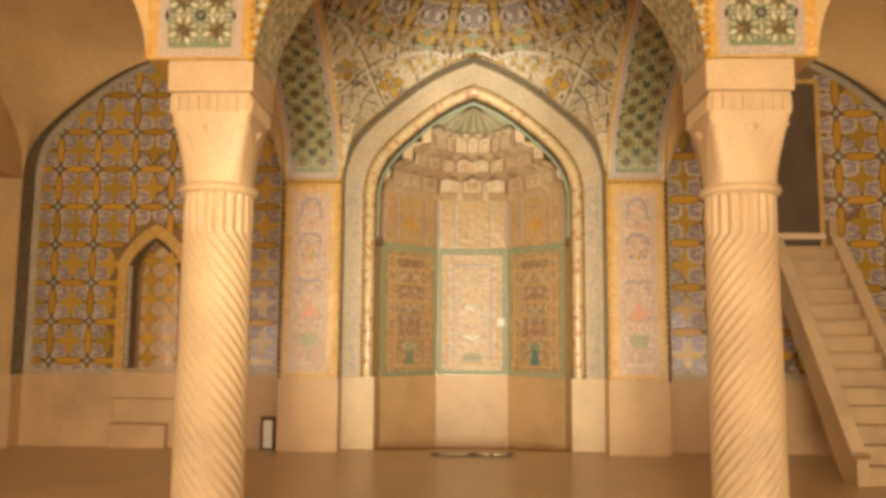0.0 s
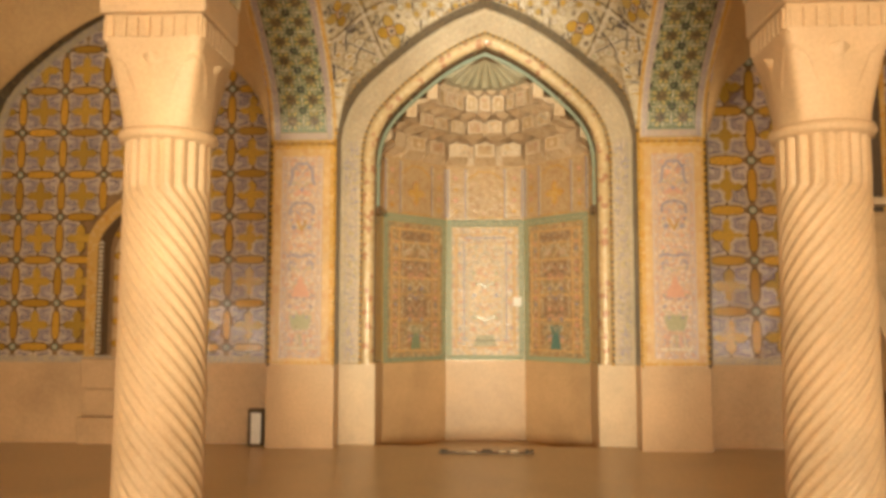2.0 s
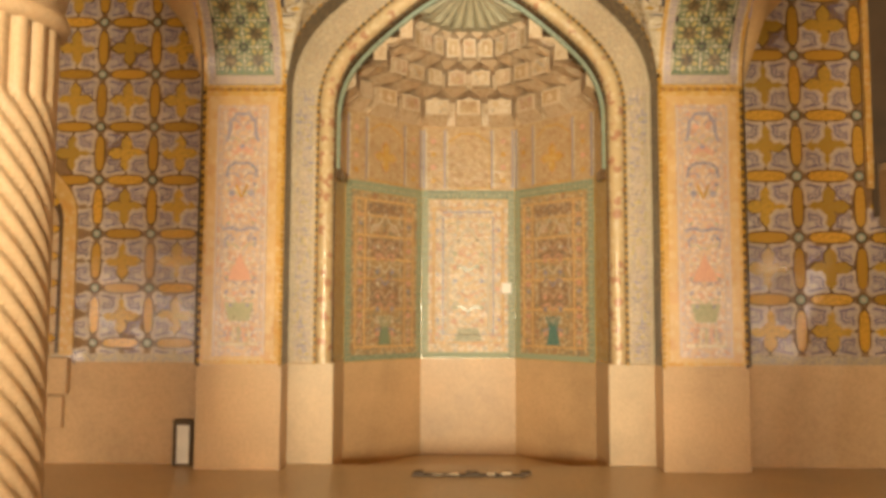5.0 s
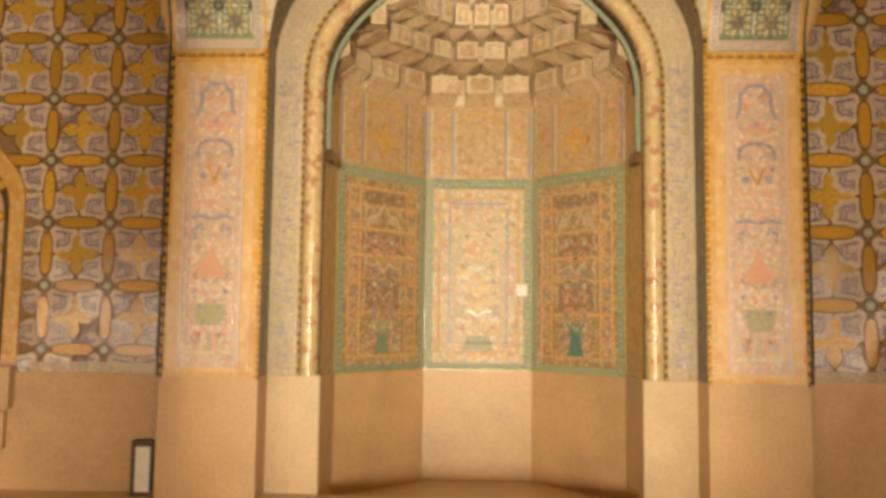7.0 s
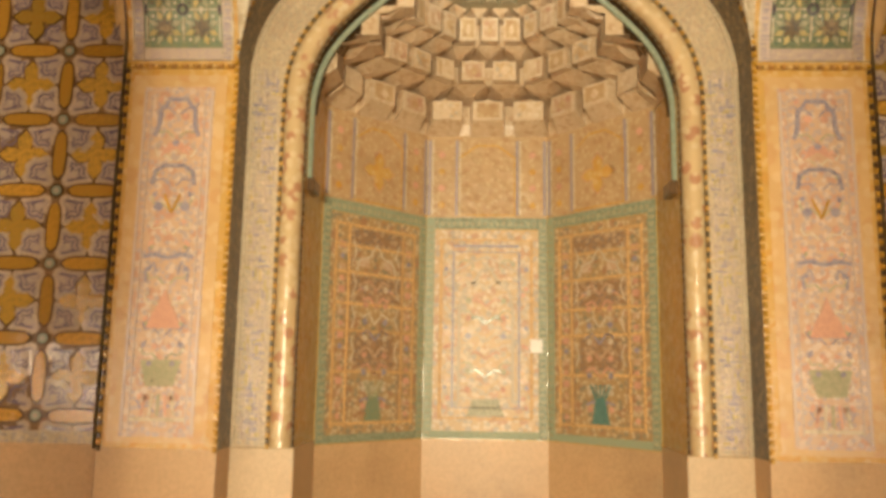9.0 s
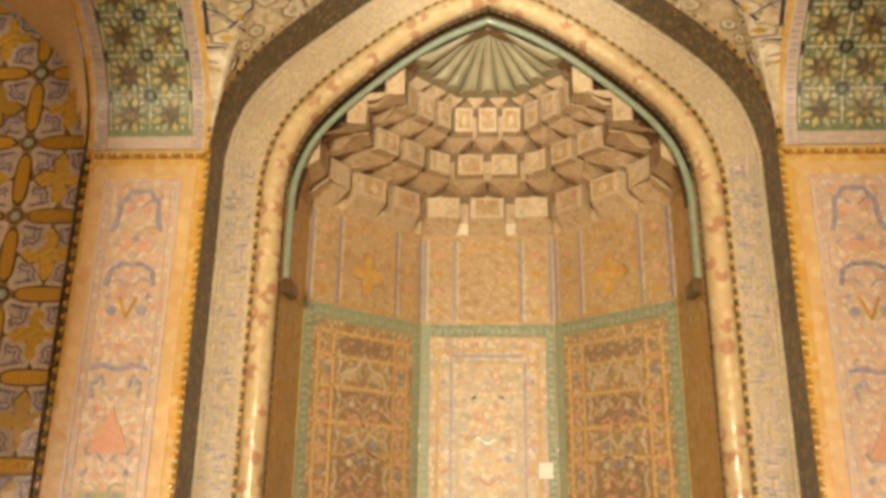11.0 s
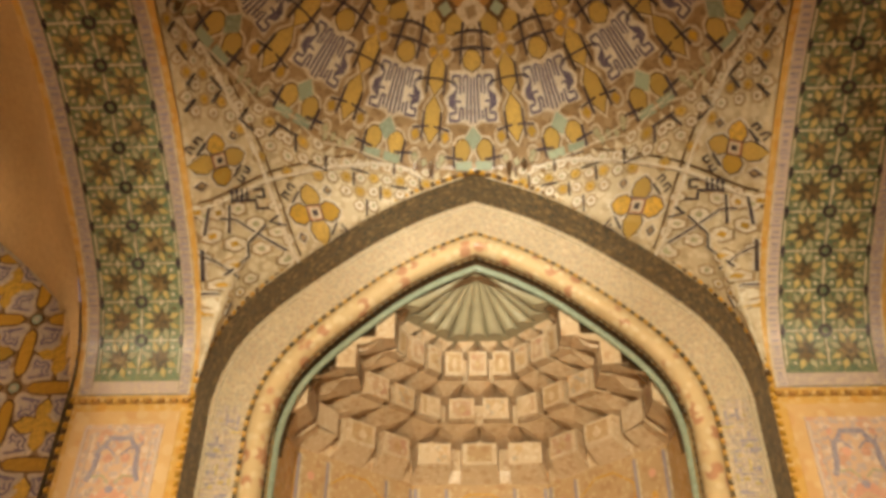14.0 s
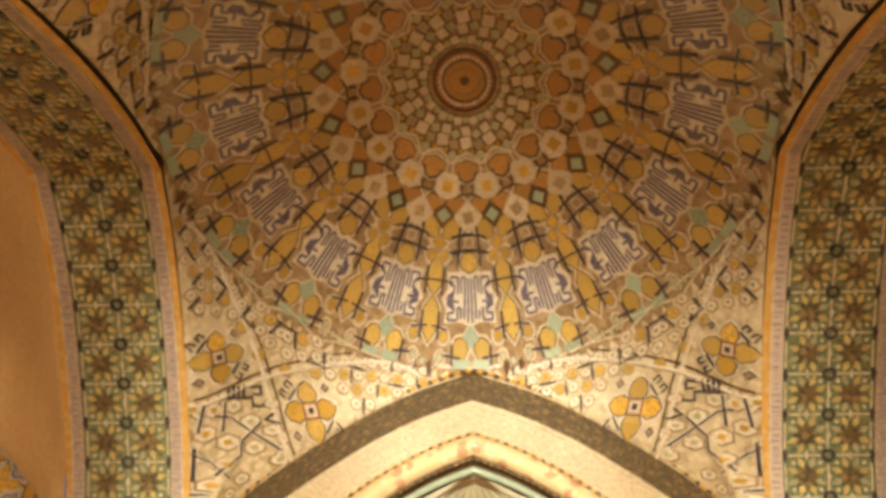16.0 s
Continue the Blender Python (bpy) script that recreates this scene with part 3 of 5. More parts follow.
    ribbon(bm, [(cx + SIDE_A - 0.06, DADO)] + line + [(cx - SIDE_A + 0.06, DADO)], 0.11, fm, 0, 0.012)
    ribbon(bm, [(cx - SIDE_A, DADO + 0.045), (cx + SIDE_A, DADO + 0.045)], 0.09, fm, 0, 0.014)
    part("tile_border", bm, "script", wall, "grey-lilac border band")
    bm = bmesh.new()
    box(bm, cx - SIDE_A, cx + SIDE_A, TILE_Y - 0.02, TILE_Y + 0.3, 0, DADO)
    part("dado", bm, "dado", wall, "plain brown stone dado")
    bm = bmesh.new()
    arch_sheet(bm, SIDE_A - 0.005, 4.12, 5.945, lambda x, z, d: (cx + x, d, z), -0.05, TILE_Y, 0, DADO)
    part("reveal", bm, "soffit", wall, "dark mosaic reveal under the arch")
    bm = bmesh.new()
    for x in (cx - SIDE_A + 0.005, cx + SIDE_A - 0.005):
        strip(bm, [[(x, y, 0.0), (x, y, DADO)] for y in (0.002, TILE_Y - 0.02)])
    part("reveal_dado", bm, "dado", wall)
    return wall


NICHE_X, NICHE_W = -4.77, 0.42
tile_wall("wall_north_1", -1, 0.58, -3.42, 1.83, lambda x, z: abs(x - NICHE_X) < 0.58 and z < arch_z((x - NICHE_X) / 0.58, 2.62, 3.34) + 0.04, lambda x, z: x > -5.1)
OPEN_X0, OPEN_X1, OPEN_Z0, OPEN_Z1 = 4.25, 5.10, 2.9, 5.45
tile_wall("wall_north_2", 1, 0.655, 3.46, 1.73, lambda x, z: OPEN_X0 - 0.12 < x < OPEN_X1 + 0.10 and z > 2.8, lambda x, z: x < 5.8)


# small niche in the tiled wall beside the pier
def wall_niche():
    ob = thing("wall_niche", "small arched niche framed in yellow tile", "niche", (NICHE_X, TILE_Y, 1.12))
    cur = [(NICHE_W, 0)] + [(x, z - 1.12) for x, z in arch_curve(NICHE_W, 2.55, 3.10)] + [(-NICHE_W, 0)]
    out = [(0.56, 0)] + [(x, z - 1.12) for x, z in arch_curve(0.56, 2.60, 3.30)] + [(-0.56, 0)]
    bm = bmesh.new()
    strip(bm, [[(x, 0.0, z) for x, z in out], [(x, -0.03, z) for x, z in out], [(x, -0.03, z) for x, z in cur], [(x, -0.014, z) for x, z in cur]])
    part("frame", bm, "amber", ob, "amber tile frame")
    # nearly flat sheet; its brown paints the shade of a deep reveal
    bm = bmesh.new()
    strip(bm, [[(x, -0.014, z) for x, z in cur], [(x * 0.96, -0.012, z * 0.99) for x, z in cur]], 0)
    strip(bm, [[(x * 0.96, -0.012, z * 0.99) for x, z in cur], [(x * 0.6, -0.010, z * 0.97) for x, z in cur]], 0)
    part("recess", bm, "brown", ob, "flat brown band painted as the shaded reveal of the recess")
    # tile ground in a darker buff, standing in for shadow inside the niche
    bm = bmesh.new()
    inn = [(x * 0.66 + 0.09, z * 0.93) for x, z in cur]
    fm = lambda u, v, h: (u, -0.016 - h, v)
    plate(bm, inn[::-1], fm, 0.003, 0)
    for j in range(6):
        for i in range(2):
            inlay(bm, moved(CROSS, -0.06 + 0.3 * i, 0.18 + 0.29 * j, 0.40), fm, 1, 0.010, 2, 0.01)
    part("back_tiles", bm, ["frieze", "yellow", "brown"], ob, "yellow tiled back on a ground darkened as shade")
    for k in range(26):
        bm = bmesh.new()
        box(bm, -0.40, -0.345, -0.035, -0.016, 0.05 + 0.058 * k, 0.085 + 0.058 * k)
        part("bead", bm, "cream", ob)
    return ob


wall_niche()
ledge = thing("stone_ledge", "stepped brown stone ledge under the small niche", "ledge", (NICHE_X, TILE_Y - 0.02, 0))
for x0, x1, deep, z0, z1 in ((-0.55, 0.55, 0.09, 0.72, 1.10), (-0.50, 0.50, 0.06, 0.36, 0.70), (-0.55, 0.30, 0.15, 0.0, 0.345)):
    bm = bmesh.new()
    box(bm, x0, x1, -deep, 0, z0, z1, 0, 0.012)
    part("slab", bm, "dado", ledge)


# ---- rows of beads along the edges ----
def bead_row(parent, pts, size, mats, gap=1.8, name="bead_trim"):
    """Small raised beads set along a line in space, in turns of two colours."""
    bm = bmesh.new()
    k, carry = 0, 0.0
    for a, b in zip(pts, pts[1:]):
        a, b = Vector(a), Vector(b)
        d = (b - a).length
        t = carry
        while t < d:
            p = a + (b - a) * (t / d)
            q = (b - a).normalized() * size * 0.5
            o = Vector((0, -1, 0))
            w = q.cross(o).normalized() * size * 0.42
            ring4 = [p - q - w, p + q - w, p + q + w, p - q + w]
            lo = [bm.verts.new(v) for v in ring4]
            hi = [bm.verts.new(p + (v - p) * 0.6 + o * size * 0.5) for v in ring4]
            f = bm.faces.new(hi)
            f.material_index = k % len(mats)
            for i in range(4):
                f = bm.faces.new((lo[i], lo[(i + 1) % 4], hi[(i + 1) % 4], hi[i]))
                f.material_index = k % len(mats)
            k += 1
            t += size * gap
        carry = t - d
    ob = part(name, bm, mats, parent)
    return tagged(ob, kind="stuff")


for pr, sx in ((pier_l, -1), (pier_r, 1)):
    bead_row(pr, [(sx * (PIER_IN + 0.018), -0.002, DADO), (sx * (PIER_IN + 0.018), -0.002, SPRING)], 0.040, ["yellow"], 1.5)
    bead_row(pr, [(sx * (PIER_OUT - 0.016), -0.002, DADO), (sx * (PIER_OUT - 0.016), -0.002, SPRING)], 0.040, ["brown", "yellow"], 1.1)
    bead_row(pr, [(sx * (PIER_IN + 0.05), -0.002, SPRING - 0.05), (sx * (PIER_OUT - 0.05), -0.002, SPRING - 0.05)], 0.045, ["orange", "amber"], 1.0)


# ---- painted panels of the piers ----
def pier_panel(parent, cx):
    Z = lambda y: 1.574 + (582 - y) * 0.0047
    fm = lambda u, v, h: (cx + u, 0.006 - h, v)
    bm = bmesh.new()
    plate(bm, rect(-0.36, 0.36, DADO + 0.04, SPRING - 0.12), fm, 0.004, 0)
    part("panel_margin", bm, "peach", parent, "plain peach tile margin")
    bm = bmesh.new()
    plate(bm, [(-0.27, Z(676)), (0.27, Z(676)), (0.27, Z(122)), (-0.27, Z(122))], fm, 0.008, 0)
    part("panel", bm, "pink", parent, "pink painted tile panel")
    bm = bmesh.new()
    for w, k in ((0.255, 0.02), (0.205, 0.012)):
        zz = 0.03 if w > 0.22 else 0.085
        ribbon(bm, [(-w, Z(676) + zz), (w, Z(676) + zz), (w, Z(122) - zz), (-w, Z(122) - zz)], k, fm, 0, 0.012, True)
    ribbon(bm, [(-0.20, Z(650)), (0.20, Z(650))], 0.025, fm, 2, 0.013)
    # lobed cartouches
    top = [(-0.17, Z(205)), (-0.14, Z(190)), (-0.13, Z(160)), (-0.09, Z(152)), (-0.07, Z(143)), (0.07, Z(143)), (0.09, Z(152)), (0.13, Z(160)), (0.14, Z(190)), (0.17, Z(205))]
    ribbon(bm, top, 0.032, fm, 1, 0.014)
    mid = [(-0.16, Z(285)), (-0.14, Z(262)), (-0.07, Z(253)), (0.07, Z(253)), (0.14, Z(262)), (0.16, Z(285))]
    ribbon(bm, mid, 0.030, fm, 1, 0.014)
    ribbon(bm, [(-0.19, Z(400)), (-0.1, Z(397)), (0.0, Z(402)), (0.1, Z(397)), (0.19, Z(400))], 0.03, fm, 1, 0.014)
    ribbon(bm, [(-0.15, Z(440)), (-0.16, Z(420)), (-0.10, Z(410)), (-0.08, Z(425))], 0.018, fm, 1, 0.014)
    ribbon(bm, [(0.15, Z(440)), (0.16, Z(420)), (0.10, Z(410)), (0.08, Z(425))], 0.018, fm, 1, 0.014)
    for sgn in (-1, 1):
        inlay(bm, moved(disc_pts(0.035, 10), sgn * 0.10, Z(320)), fm, 1, 0.014)
        inlay(bm, moved(disc_pts(0.030, 10), sgn * 0.06, Z(172)), fm, 3, 0.013)
        ribbon(bm, [(0, Z(330)), (sgn * 0.06, Z(300))], 0.018, fm, 4, 0.014)
        for k in range(4):
            inlay(bm, moved(disc_pts(0.020, 8), sgn * (0.05 + 0.035 * (k % 2)), Z(540 + 26 * k)), fm, (3, 1, 5, 3)[k], 0.013)
        for k in range(9):
            inlay(bm, moved(disc_pts(0.016, 7), sgn * (0.10 + 0.055 * ((k * 7) % 3) / 2), Z(225 + 40 * k)), fm, (3, 5, 2)[k % 3], 0.013)
    inlay(bm, [(-0.13, Z(512)), (0.13, Z(512)), (0.09, Z(490)), (0.035, Z(470)), (0, Z(450)), (-0.035, Z(470)), (-0.09, Z(490))], fm, 3, 0.014)
    inlay(bm, [(-0.12, Z(240)), (0, Z(225)), (0.12, Z(240)), (0.05, Z(215)), (-0.05, Z(215))], fm, 3, 0.013)
    inlay(bm, moved(disc_pts(0.028, 6), 0, Z(216)), fm, 1, 0.015)
    # stems and leaves that fill the panel
    for sgn in (-1, 1):
        for k in range(13):
            z = Z(640) + 0.185 * k
            ribbon(bm, [(sgn * 0.02, z), (sgn * 0.07, z + 0.05), (sgn * 0.13, z + 0.04), (sgn * 0.155, z + 0.09)], 0.013, fm, (1, 2, 5)[k % 3], 0.0105)
            inlay(bm, moved([(0.0, -0.035), (0.02, 0.0), (0.0, 0.035), (-0.02, 0.0)], sgn * 0.135, z + 0.115, 1.0, sgn * 0.5), fm, (3, 0, 1)[k % 3], 0.0112)
    inlay(bm, [(-0.15, Z(560)), (0.15, Z(560)), (0.10, Z(600)), (-0.10, Z(600))], fm, 5, 0.012)
    for k in range(5):
        ribbon(bm, [(-0.12 + 0.06 * k, Z(645)), (-0.09 + 0.045 * k, Z(612))], 0.018, fm, (3, 2, 5)[k % 3], 0.013)
    part("motif", bm, ["lilac", "ink_blue", "cream", "rose", "yellow", "sage"], parent, "floral and vase motifs in lilac and rose")


M["peach"] = painted("peach_tile", (0.65, 0.43, 0.20), [(0.62, 0.38, 0.17), (0.68, 0.48, 0.25)], 9.0, 0.22, 0.3)
M["rose"] = glaze("rose_tile", (0.54, 0.29, 0.20), 0.55, 0.2, (0.62, 0.34, 0.22))
M["sage"] = glaze("sage_tile", (0.31, 0.31, 0.18), 0.45, 0.2, (0.42, 0.37, 0.23))
pier_panel(pier_l, -2.375)
pier_panel(pier_r, 2.375)


# ---- green star mosaic on the transverse arches ----
def soffit_map(sx, mid, half):
    cur = arch_curve(half, SPRING, CROWN - 0.05, 6)
    P = [Vector((x, z)) for x, z in cur]
    run = [0.0]
    for a, b in zip(P, P[1:]):
        run.append(run[-1] + (b - a).length)
    run = np.array(run)
    ys, zs = np.array([p.x for p in P]), np.array([p.y for p in P])

    def fm(u, s, h):
        y, z = np.interp(s, run, ys), np.interp(s, run, zs)
        y2, z2 = np.interp(s + 0.04, run, ys), np.interp(s + 0.04, run, zs)
        y1, z1 = np.interp(s - 0.04, run, ys), np.interp(s - 0.04, run, zs)
        d = math.hypot(y2 - y1, z2 - z1) or 1e-6
        ny, nz = -(z2 - z1) / d, (y2 - y1) / d
        if ny * (0 - y) + nz * (SPRING - z) < 0:
            ny, nz = -ny, -nz
        return (sx * u, mid + y + ny * h, z + nz * h)
    return fm, float(run[-1])


def star_rows(bm, fm, uc, s0, s1, pitch=0.275):
    """Rows of eight-leaved stars in two columns with rings between."""
    leaf = [(0.015, 0.0), (0.045, 0.022), (0.100, 0.0), (0.045, -0.022)]
    petal = [(0.060, 0.0), (0.092, 0.022), (0.140, 0.0), (0.092, -0.022)]
    n = int((s1 - s0) / pitch)
    for j in range(n):
        s = s0 + (j + 0.5) * pitch
        for cu in (-0.143, 0.143):
            for k in range(8):
                a = math.pi / 4 * k
                inlay(bm, moved(leaf, uc + cu, s, 0.92, a), fm, 0, 0.010)
                inlay(bm, moved(petal, uc + cu, s, 1.0, a + math.pi / 8), fm, 1 if (k + j) % 3 else 2, 0.008)
                if k % 2:
                    inlay(bm, moved([(0.108, 0.0), (0.124, 0.014), (0.140, 0.0), (0.124, -0.014)], uc + cu, s, 1.0, a), fm, 4 if (k + j) % 4 else 0, 0.010)
            inlay(bm, moved(disc_pts(0.028, 8), uc + cu, s), fm, 0, 0.011)
        for cu in (-0.005, 0.275, -0.285):
            ribbon(bm, [(uc + cu, s - pitch * 0.36), (uc + cu, s + pitch * 0.30)], 0.011, fm, 4, 0.009)
        ribbon(bm, [(uc - 0.28, s + pitch / 2), (uc - 0.05, s + pitch / 2)], 0.011, fm, 4, 0.009)
        ribbon(bm, [(uc + 0.05, s + pitch / 2), (uc + 0.28, s + pitch / 2)], 0.011, fm, 4, 0.009)
        ribbon(bm, moved(disc_pts(0.036, 10), uc, s + pitch / 2), 0.020, fm, 3, 0.011, True)
        for cu in (-0.285, 0.285):
            inlay(bm, moved([(0.0, -0.05), (0.018, 0), (0.0, 0.05), (-0.018, 0)], uc + cu, s + pitch / 2), fm, 3, 0.011)
        for cu in (-0.143, 0.0, 0.143):
            inlay(bm, moved([(0.0, -0.032), (0.015, 0), (0.0, 0.032), (-0.015, 0)], uc + cu, s + (pitch / 2 if cu else 0)), fm, 4, 0.010)


def script_dashes(bm, fm, u, s0, s1, mi, w=0.04):
    rnd = random.Random(7)
    s = s0
    while s < s1:
        d = rnd.uniform(0.012, 0.03)
        ribbon(bm, [(u - w * rnd.uniform(0.4, 1), s), (u + w * rnd.uniform(0.4, 1), s)], d * 0.6, fm, mi, 0.010)
        s += d * 1.7


for sx in (-1, 1):
    bm = bmesh.new()
    fm = lambda u, v, h: (sx * u, TILE_Y - 0.004 - h * 0.6, v)
    for u, w in ((1.72, 0.035), (1.79, 0.03), (1.855, 0.025)):
        script_dashes(bm, fm, u, DADO + 0.03, 4.0, 0, w)
    tagged(part("script", bm, "kite_grey", mihrab, "faint grey-lilac script band"), kind="stuff")
    # lilac, ochre and cream strokes, denser towards the foot
    bm = bmesh.new()
    rnd = random.Random(23)
    for k in range(560):
        z = DADO + 0.05 + 2.85 * rnd.random() ** 1.15
        u = rnd.uniform(1.70, 1.86)
        w, h = rnd.choice(((0.075, 0.014), (0.014, 0.085), (0.045, 0.018), (0.014, 0.05)))
        inlay(bm, rect(u - w / 2, u + w / 2, z, z + h), fm, rnd.choice((0, 0, 0, 1, 1, 2, 3)), 0.011 + 0.000017 * k)
    tagged(part("script", bm, ["lilac", "kite_edge", "wheat", "ink_blue"], mihrab, "lilac and ochre strokes of script"), kind="stuff")
for name, sx in (("arch_1", -1), ("arch_2", 1)):
    arch = bpy.data.objects[name]
    fm, total = soffit_map(sx, ARCH_B / 2, -ARCH_B / 2)
    uc = (PIER_IN + PIER_OUT) / 2
    bm = bmesh.new()
    for u, w, mi in ((PIER_IN + 0.022, 0.044, 2), (PIER_OUT - 0.022, 0.044, 2), (PIER_IN + 0.09, 0.085, 1), (PIER_OUT - 0.09, 0.085, 1), (PIER_IN + 0.05, 0.010, 3), (PIER_OUT - 0.05, 0.010, 3)):
        n = 60
        ribbon(bm, [(u, total * k / n) for k in range(n + 1)], w, fm, mi, 0.007 if mi != 3 else 0.010)
    for s in (0.05, total - 0.05):
        ribbon(bm, [(PIER_IN + 0.135, s), (PIER_OUT - 0.135, s)], 0.09, fm, 1, 0.007)
    part("border", bm, ["brown", "lilac", "amber", "cream"], arch, "lilac and amber border bands")
    bm = bmesh.new()
    for u in (PIER_IN + 0.09, PIER_OUT - 0.09):
        script_dashes(bm, fm, u, 0.02, total - 0.02, 0, 0.034)
    tagged(part("script", bm, "ink_blue", arch), kind="stuff")
    bm = bmesh.new()
    star_rows(bm, fm, uc, 0.11, total - 0.11)
    tagged(part("star_mosaic", bm, ["soffit", "wheat", "sage", "ink", "cream"], arch), kind="stuff")

# mosaic panels on the imposts over the columns
for i, sx in ((1, -1), (2, 1)):
    imp = bpy.data.objects["impost_%d" % i]
    fm = lambda u, v, h: (sx * u, ARCH_F - h, v)
    x0, x1 = COL_X - CAP, PIER_OUT
    bm = bmesh.new()
    plate(bm, [(x0 + 0.10, SPRING + 0.02), (x1 - 0.10, SPRING + 0.02), (x1 - 0.10, 6.3), (x0 + 0.10, 6.3)], fm, 0.006, 0)
    plate(bm, [(x0 + 0.19, SPRING + 0.10), (x1 - 0.19, SPRING + 0.10), (x1 - 0.19, 6.3), (x0 + 0.19, 6.3)], fm, 0.009, 1)
    part("mosaic_panel", bm, ["lilac", "green"], imp, "green mosaic panel with a lilac border")
    bm = bmesh.new()
    fm2 = lambda u, v, h: (sx * u, ARCH_F - 0.009 - h, v)
    star_rows(bm, fm2, (x0 + x1) / 2, SPRING + 0.12, 5.4, 0.26)
    tagged(part("star_mosaic", bm, ["soffit", "cream", "sage", "ink", "lilac"], imp), kind="stuff")
    bead_row(imp, [(sx * (x0 + 0.02), ARCH_F, SPRING), (sx * (x0 + 0.02), ARCH_F, 5.2)], 0.045, ["yellow"], 1.5)

# ---- mosaic of the dome ----
dome = bpy.data.objects["ceiling_dome"]
dome_at = lambda u, v: Vector(vault_point(0, PIER_IN, VY, VH, DOME_TOP, u, v))


def dome_normal(u, v):
    e = 0.012
    n = (dome_at(u + e, v) - dome_at(u - e, v)).cross(dome_at(u, v + e) - dome_at(u, v - e))
    n.normalize()
    return -n if n.z > 0 else n


def polar(turn):
    def fm(a, r, h):
        t = turn + a * math.pi / 8
        u, v = r * math.cos(t), r * math.sin(t)
        return dome_at(u, v) + dome_normal(u, v) * h
    return fm


def spot_on(fm, a0, r0):
    """A small flat map about one point of a sector, x along the ring and y outwards, both in radii."""
    return lambda x, y, h: fm(a0 + x / ((r0 + y) * 0.3927), r0 + y, h)


D_MATS = ["plate_cream", "gold", "orange", "teal", "ink", "brown", "wheat_d", "violet", "olive", "sage", "red", "tan"]
M["plate_cream"] = painted("pale_cream_tile", (0.64, 0.57, 0.45), [(0.54, 0.46, 0.34), (0.70, 0.64, 0.53)], 22.0, 0.4, 0.5)
M["tan"] = glaze("tan_brick", (0.36, 0.25, 0.13), 0.35, 0.3, (0.27, 0.19, 0.10))
# gold takes over from orange towards the rim, painting the light there
M["gold"] = glaze("gold_tile", (0.46, 0.30, 0.075), 0.3, 0.25, (0.40, 0.27, 0.07))
M["wheat_d"] = glaze("pale_brick", (0.58, 0.49, 0.36), 0.5, 0.15, (0.46, 0.37, 0.25))
M["violet"] = glaze("violet_tile", (0.115, 0.095, 0.135), 0.2, 0.2, (0.17, 0.14, 0.17))
CRM, YEL, ORA, TEA, INK, BRO, PALE, VIO, OLI, SAG, RED, GRD = range(12)


def hexa(a, r, da, dr):
    da, dr = da * 1.25, dr * 1.15
    return [(a, r - dr), (a + da, r - dr * 0.5), (a + da, r + dr * 0.5), (a, r + dr), (a - da, r + dr * 0.5), (a - da, r - dr * 0.5)]


def octa(a, r, da, dr):
    da, dr = da * 1.3, dr * 1.3
    return [(a + da * math.cos(math.pi / 4 * k + 0.39), r + dr * math.sin(math.pi / 4 * k + 0.39)) for k in range(8)]


SQUARE = [(1, 1), (-1, 1), (-1, -1), (1, -1)]
LOZENGE = [(0, -1), (0.62, -0.45), (0.62, 0.45), (0, 1), (-0.62, 0.45), (-0.62, -0.45)]
STAR4 = [(0, -1), (0.42, -0.62), (1, 0), (0.62, 0.42), (0, 1), (-0.42, 0.62), (-1, 0), (-0.62, -0.42)]
SHIELD = [(0, -1.0), (0.85, -0.55), (1.0, 0.05), (0.62, 0.8), (0, 1.0), (-0.62, 0.8), (-1.0, 0.05), (-0.85, -0.55)]


def tile_on(bm, fm, a, r, shape, k, mi, turn=0.0, edge=None, lw=0.006, tall=1.0, h=0.008):
    """One piece of the dome's mosaic: a dark joint and the tile in it."""
    here = spot_on(fm, a, r)
    pts = moved([(x, y * tall) for x, y in shape], 0, 0, k * 1.12, turn)
    if edge == BRO and k > 0.025:
        ribbon(bm, moved(pts, 0, 0, 1.06), 0.012, here, PALE, 0.004, True)
    inlay(bm, pts, here, mi, h, edge, lw * 0.75)


def cell_on(bm, fm, a, r, k, core, turn=0.4):
    """A pale eight-sided cell with a small square at its middle."""
    tile_on(bm, fm, a, r, disc_pts(1.0, 8), k, GRD, turn, PALE, k * 0.28)
    tile_on(bm, fm, a, r, SQUARE, k * 0.40, core, 0.6, h=0.011)


def bar_on(bm, fm, line, w, mi=INK):
    """A dark bar of even width between points given as sector and radius."""
    (a0, r0) = line[0]
    here = spot_on(fm, a0, r0)
    ribbon(bm, [((a - a0) * r * 0.3927, r - r0) for a, r in line], w, here, mi, 0.012)


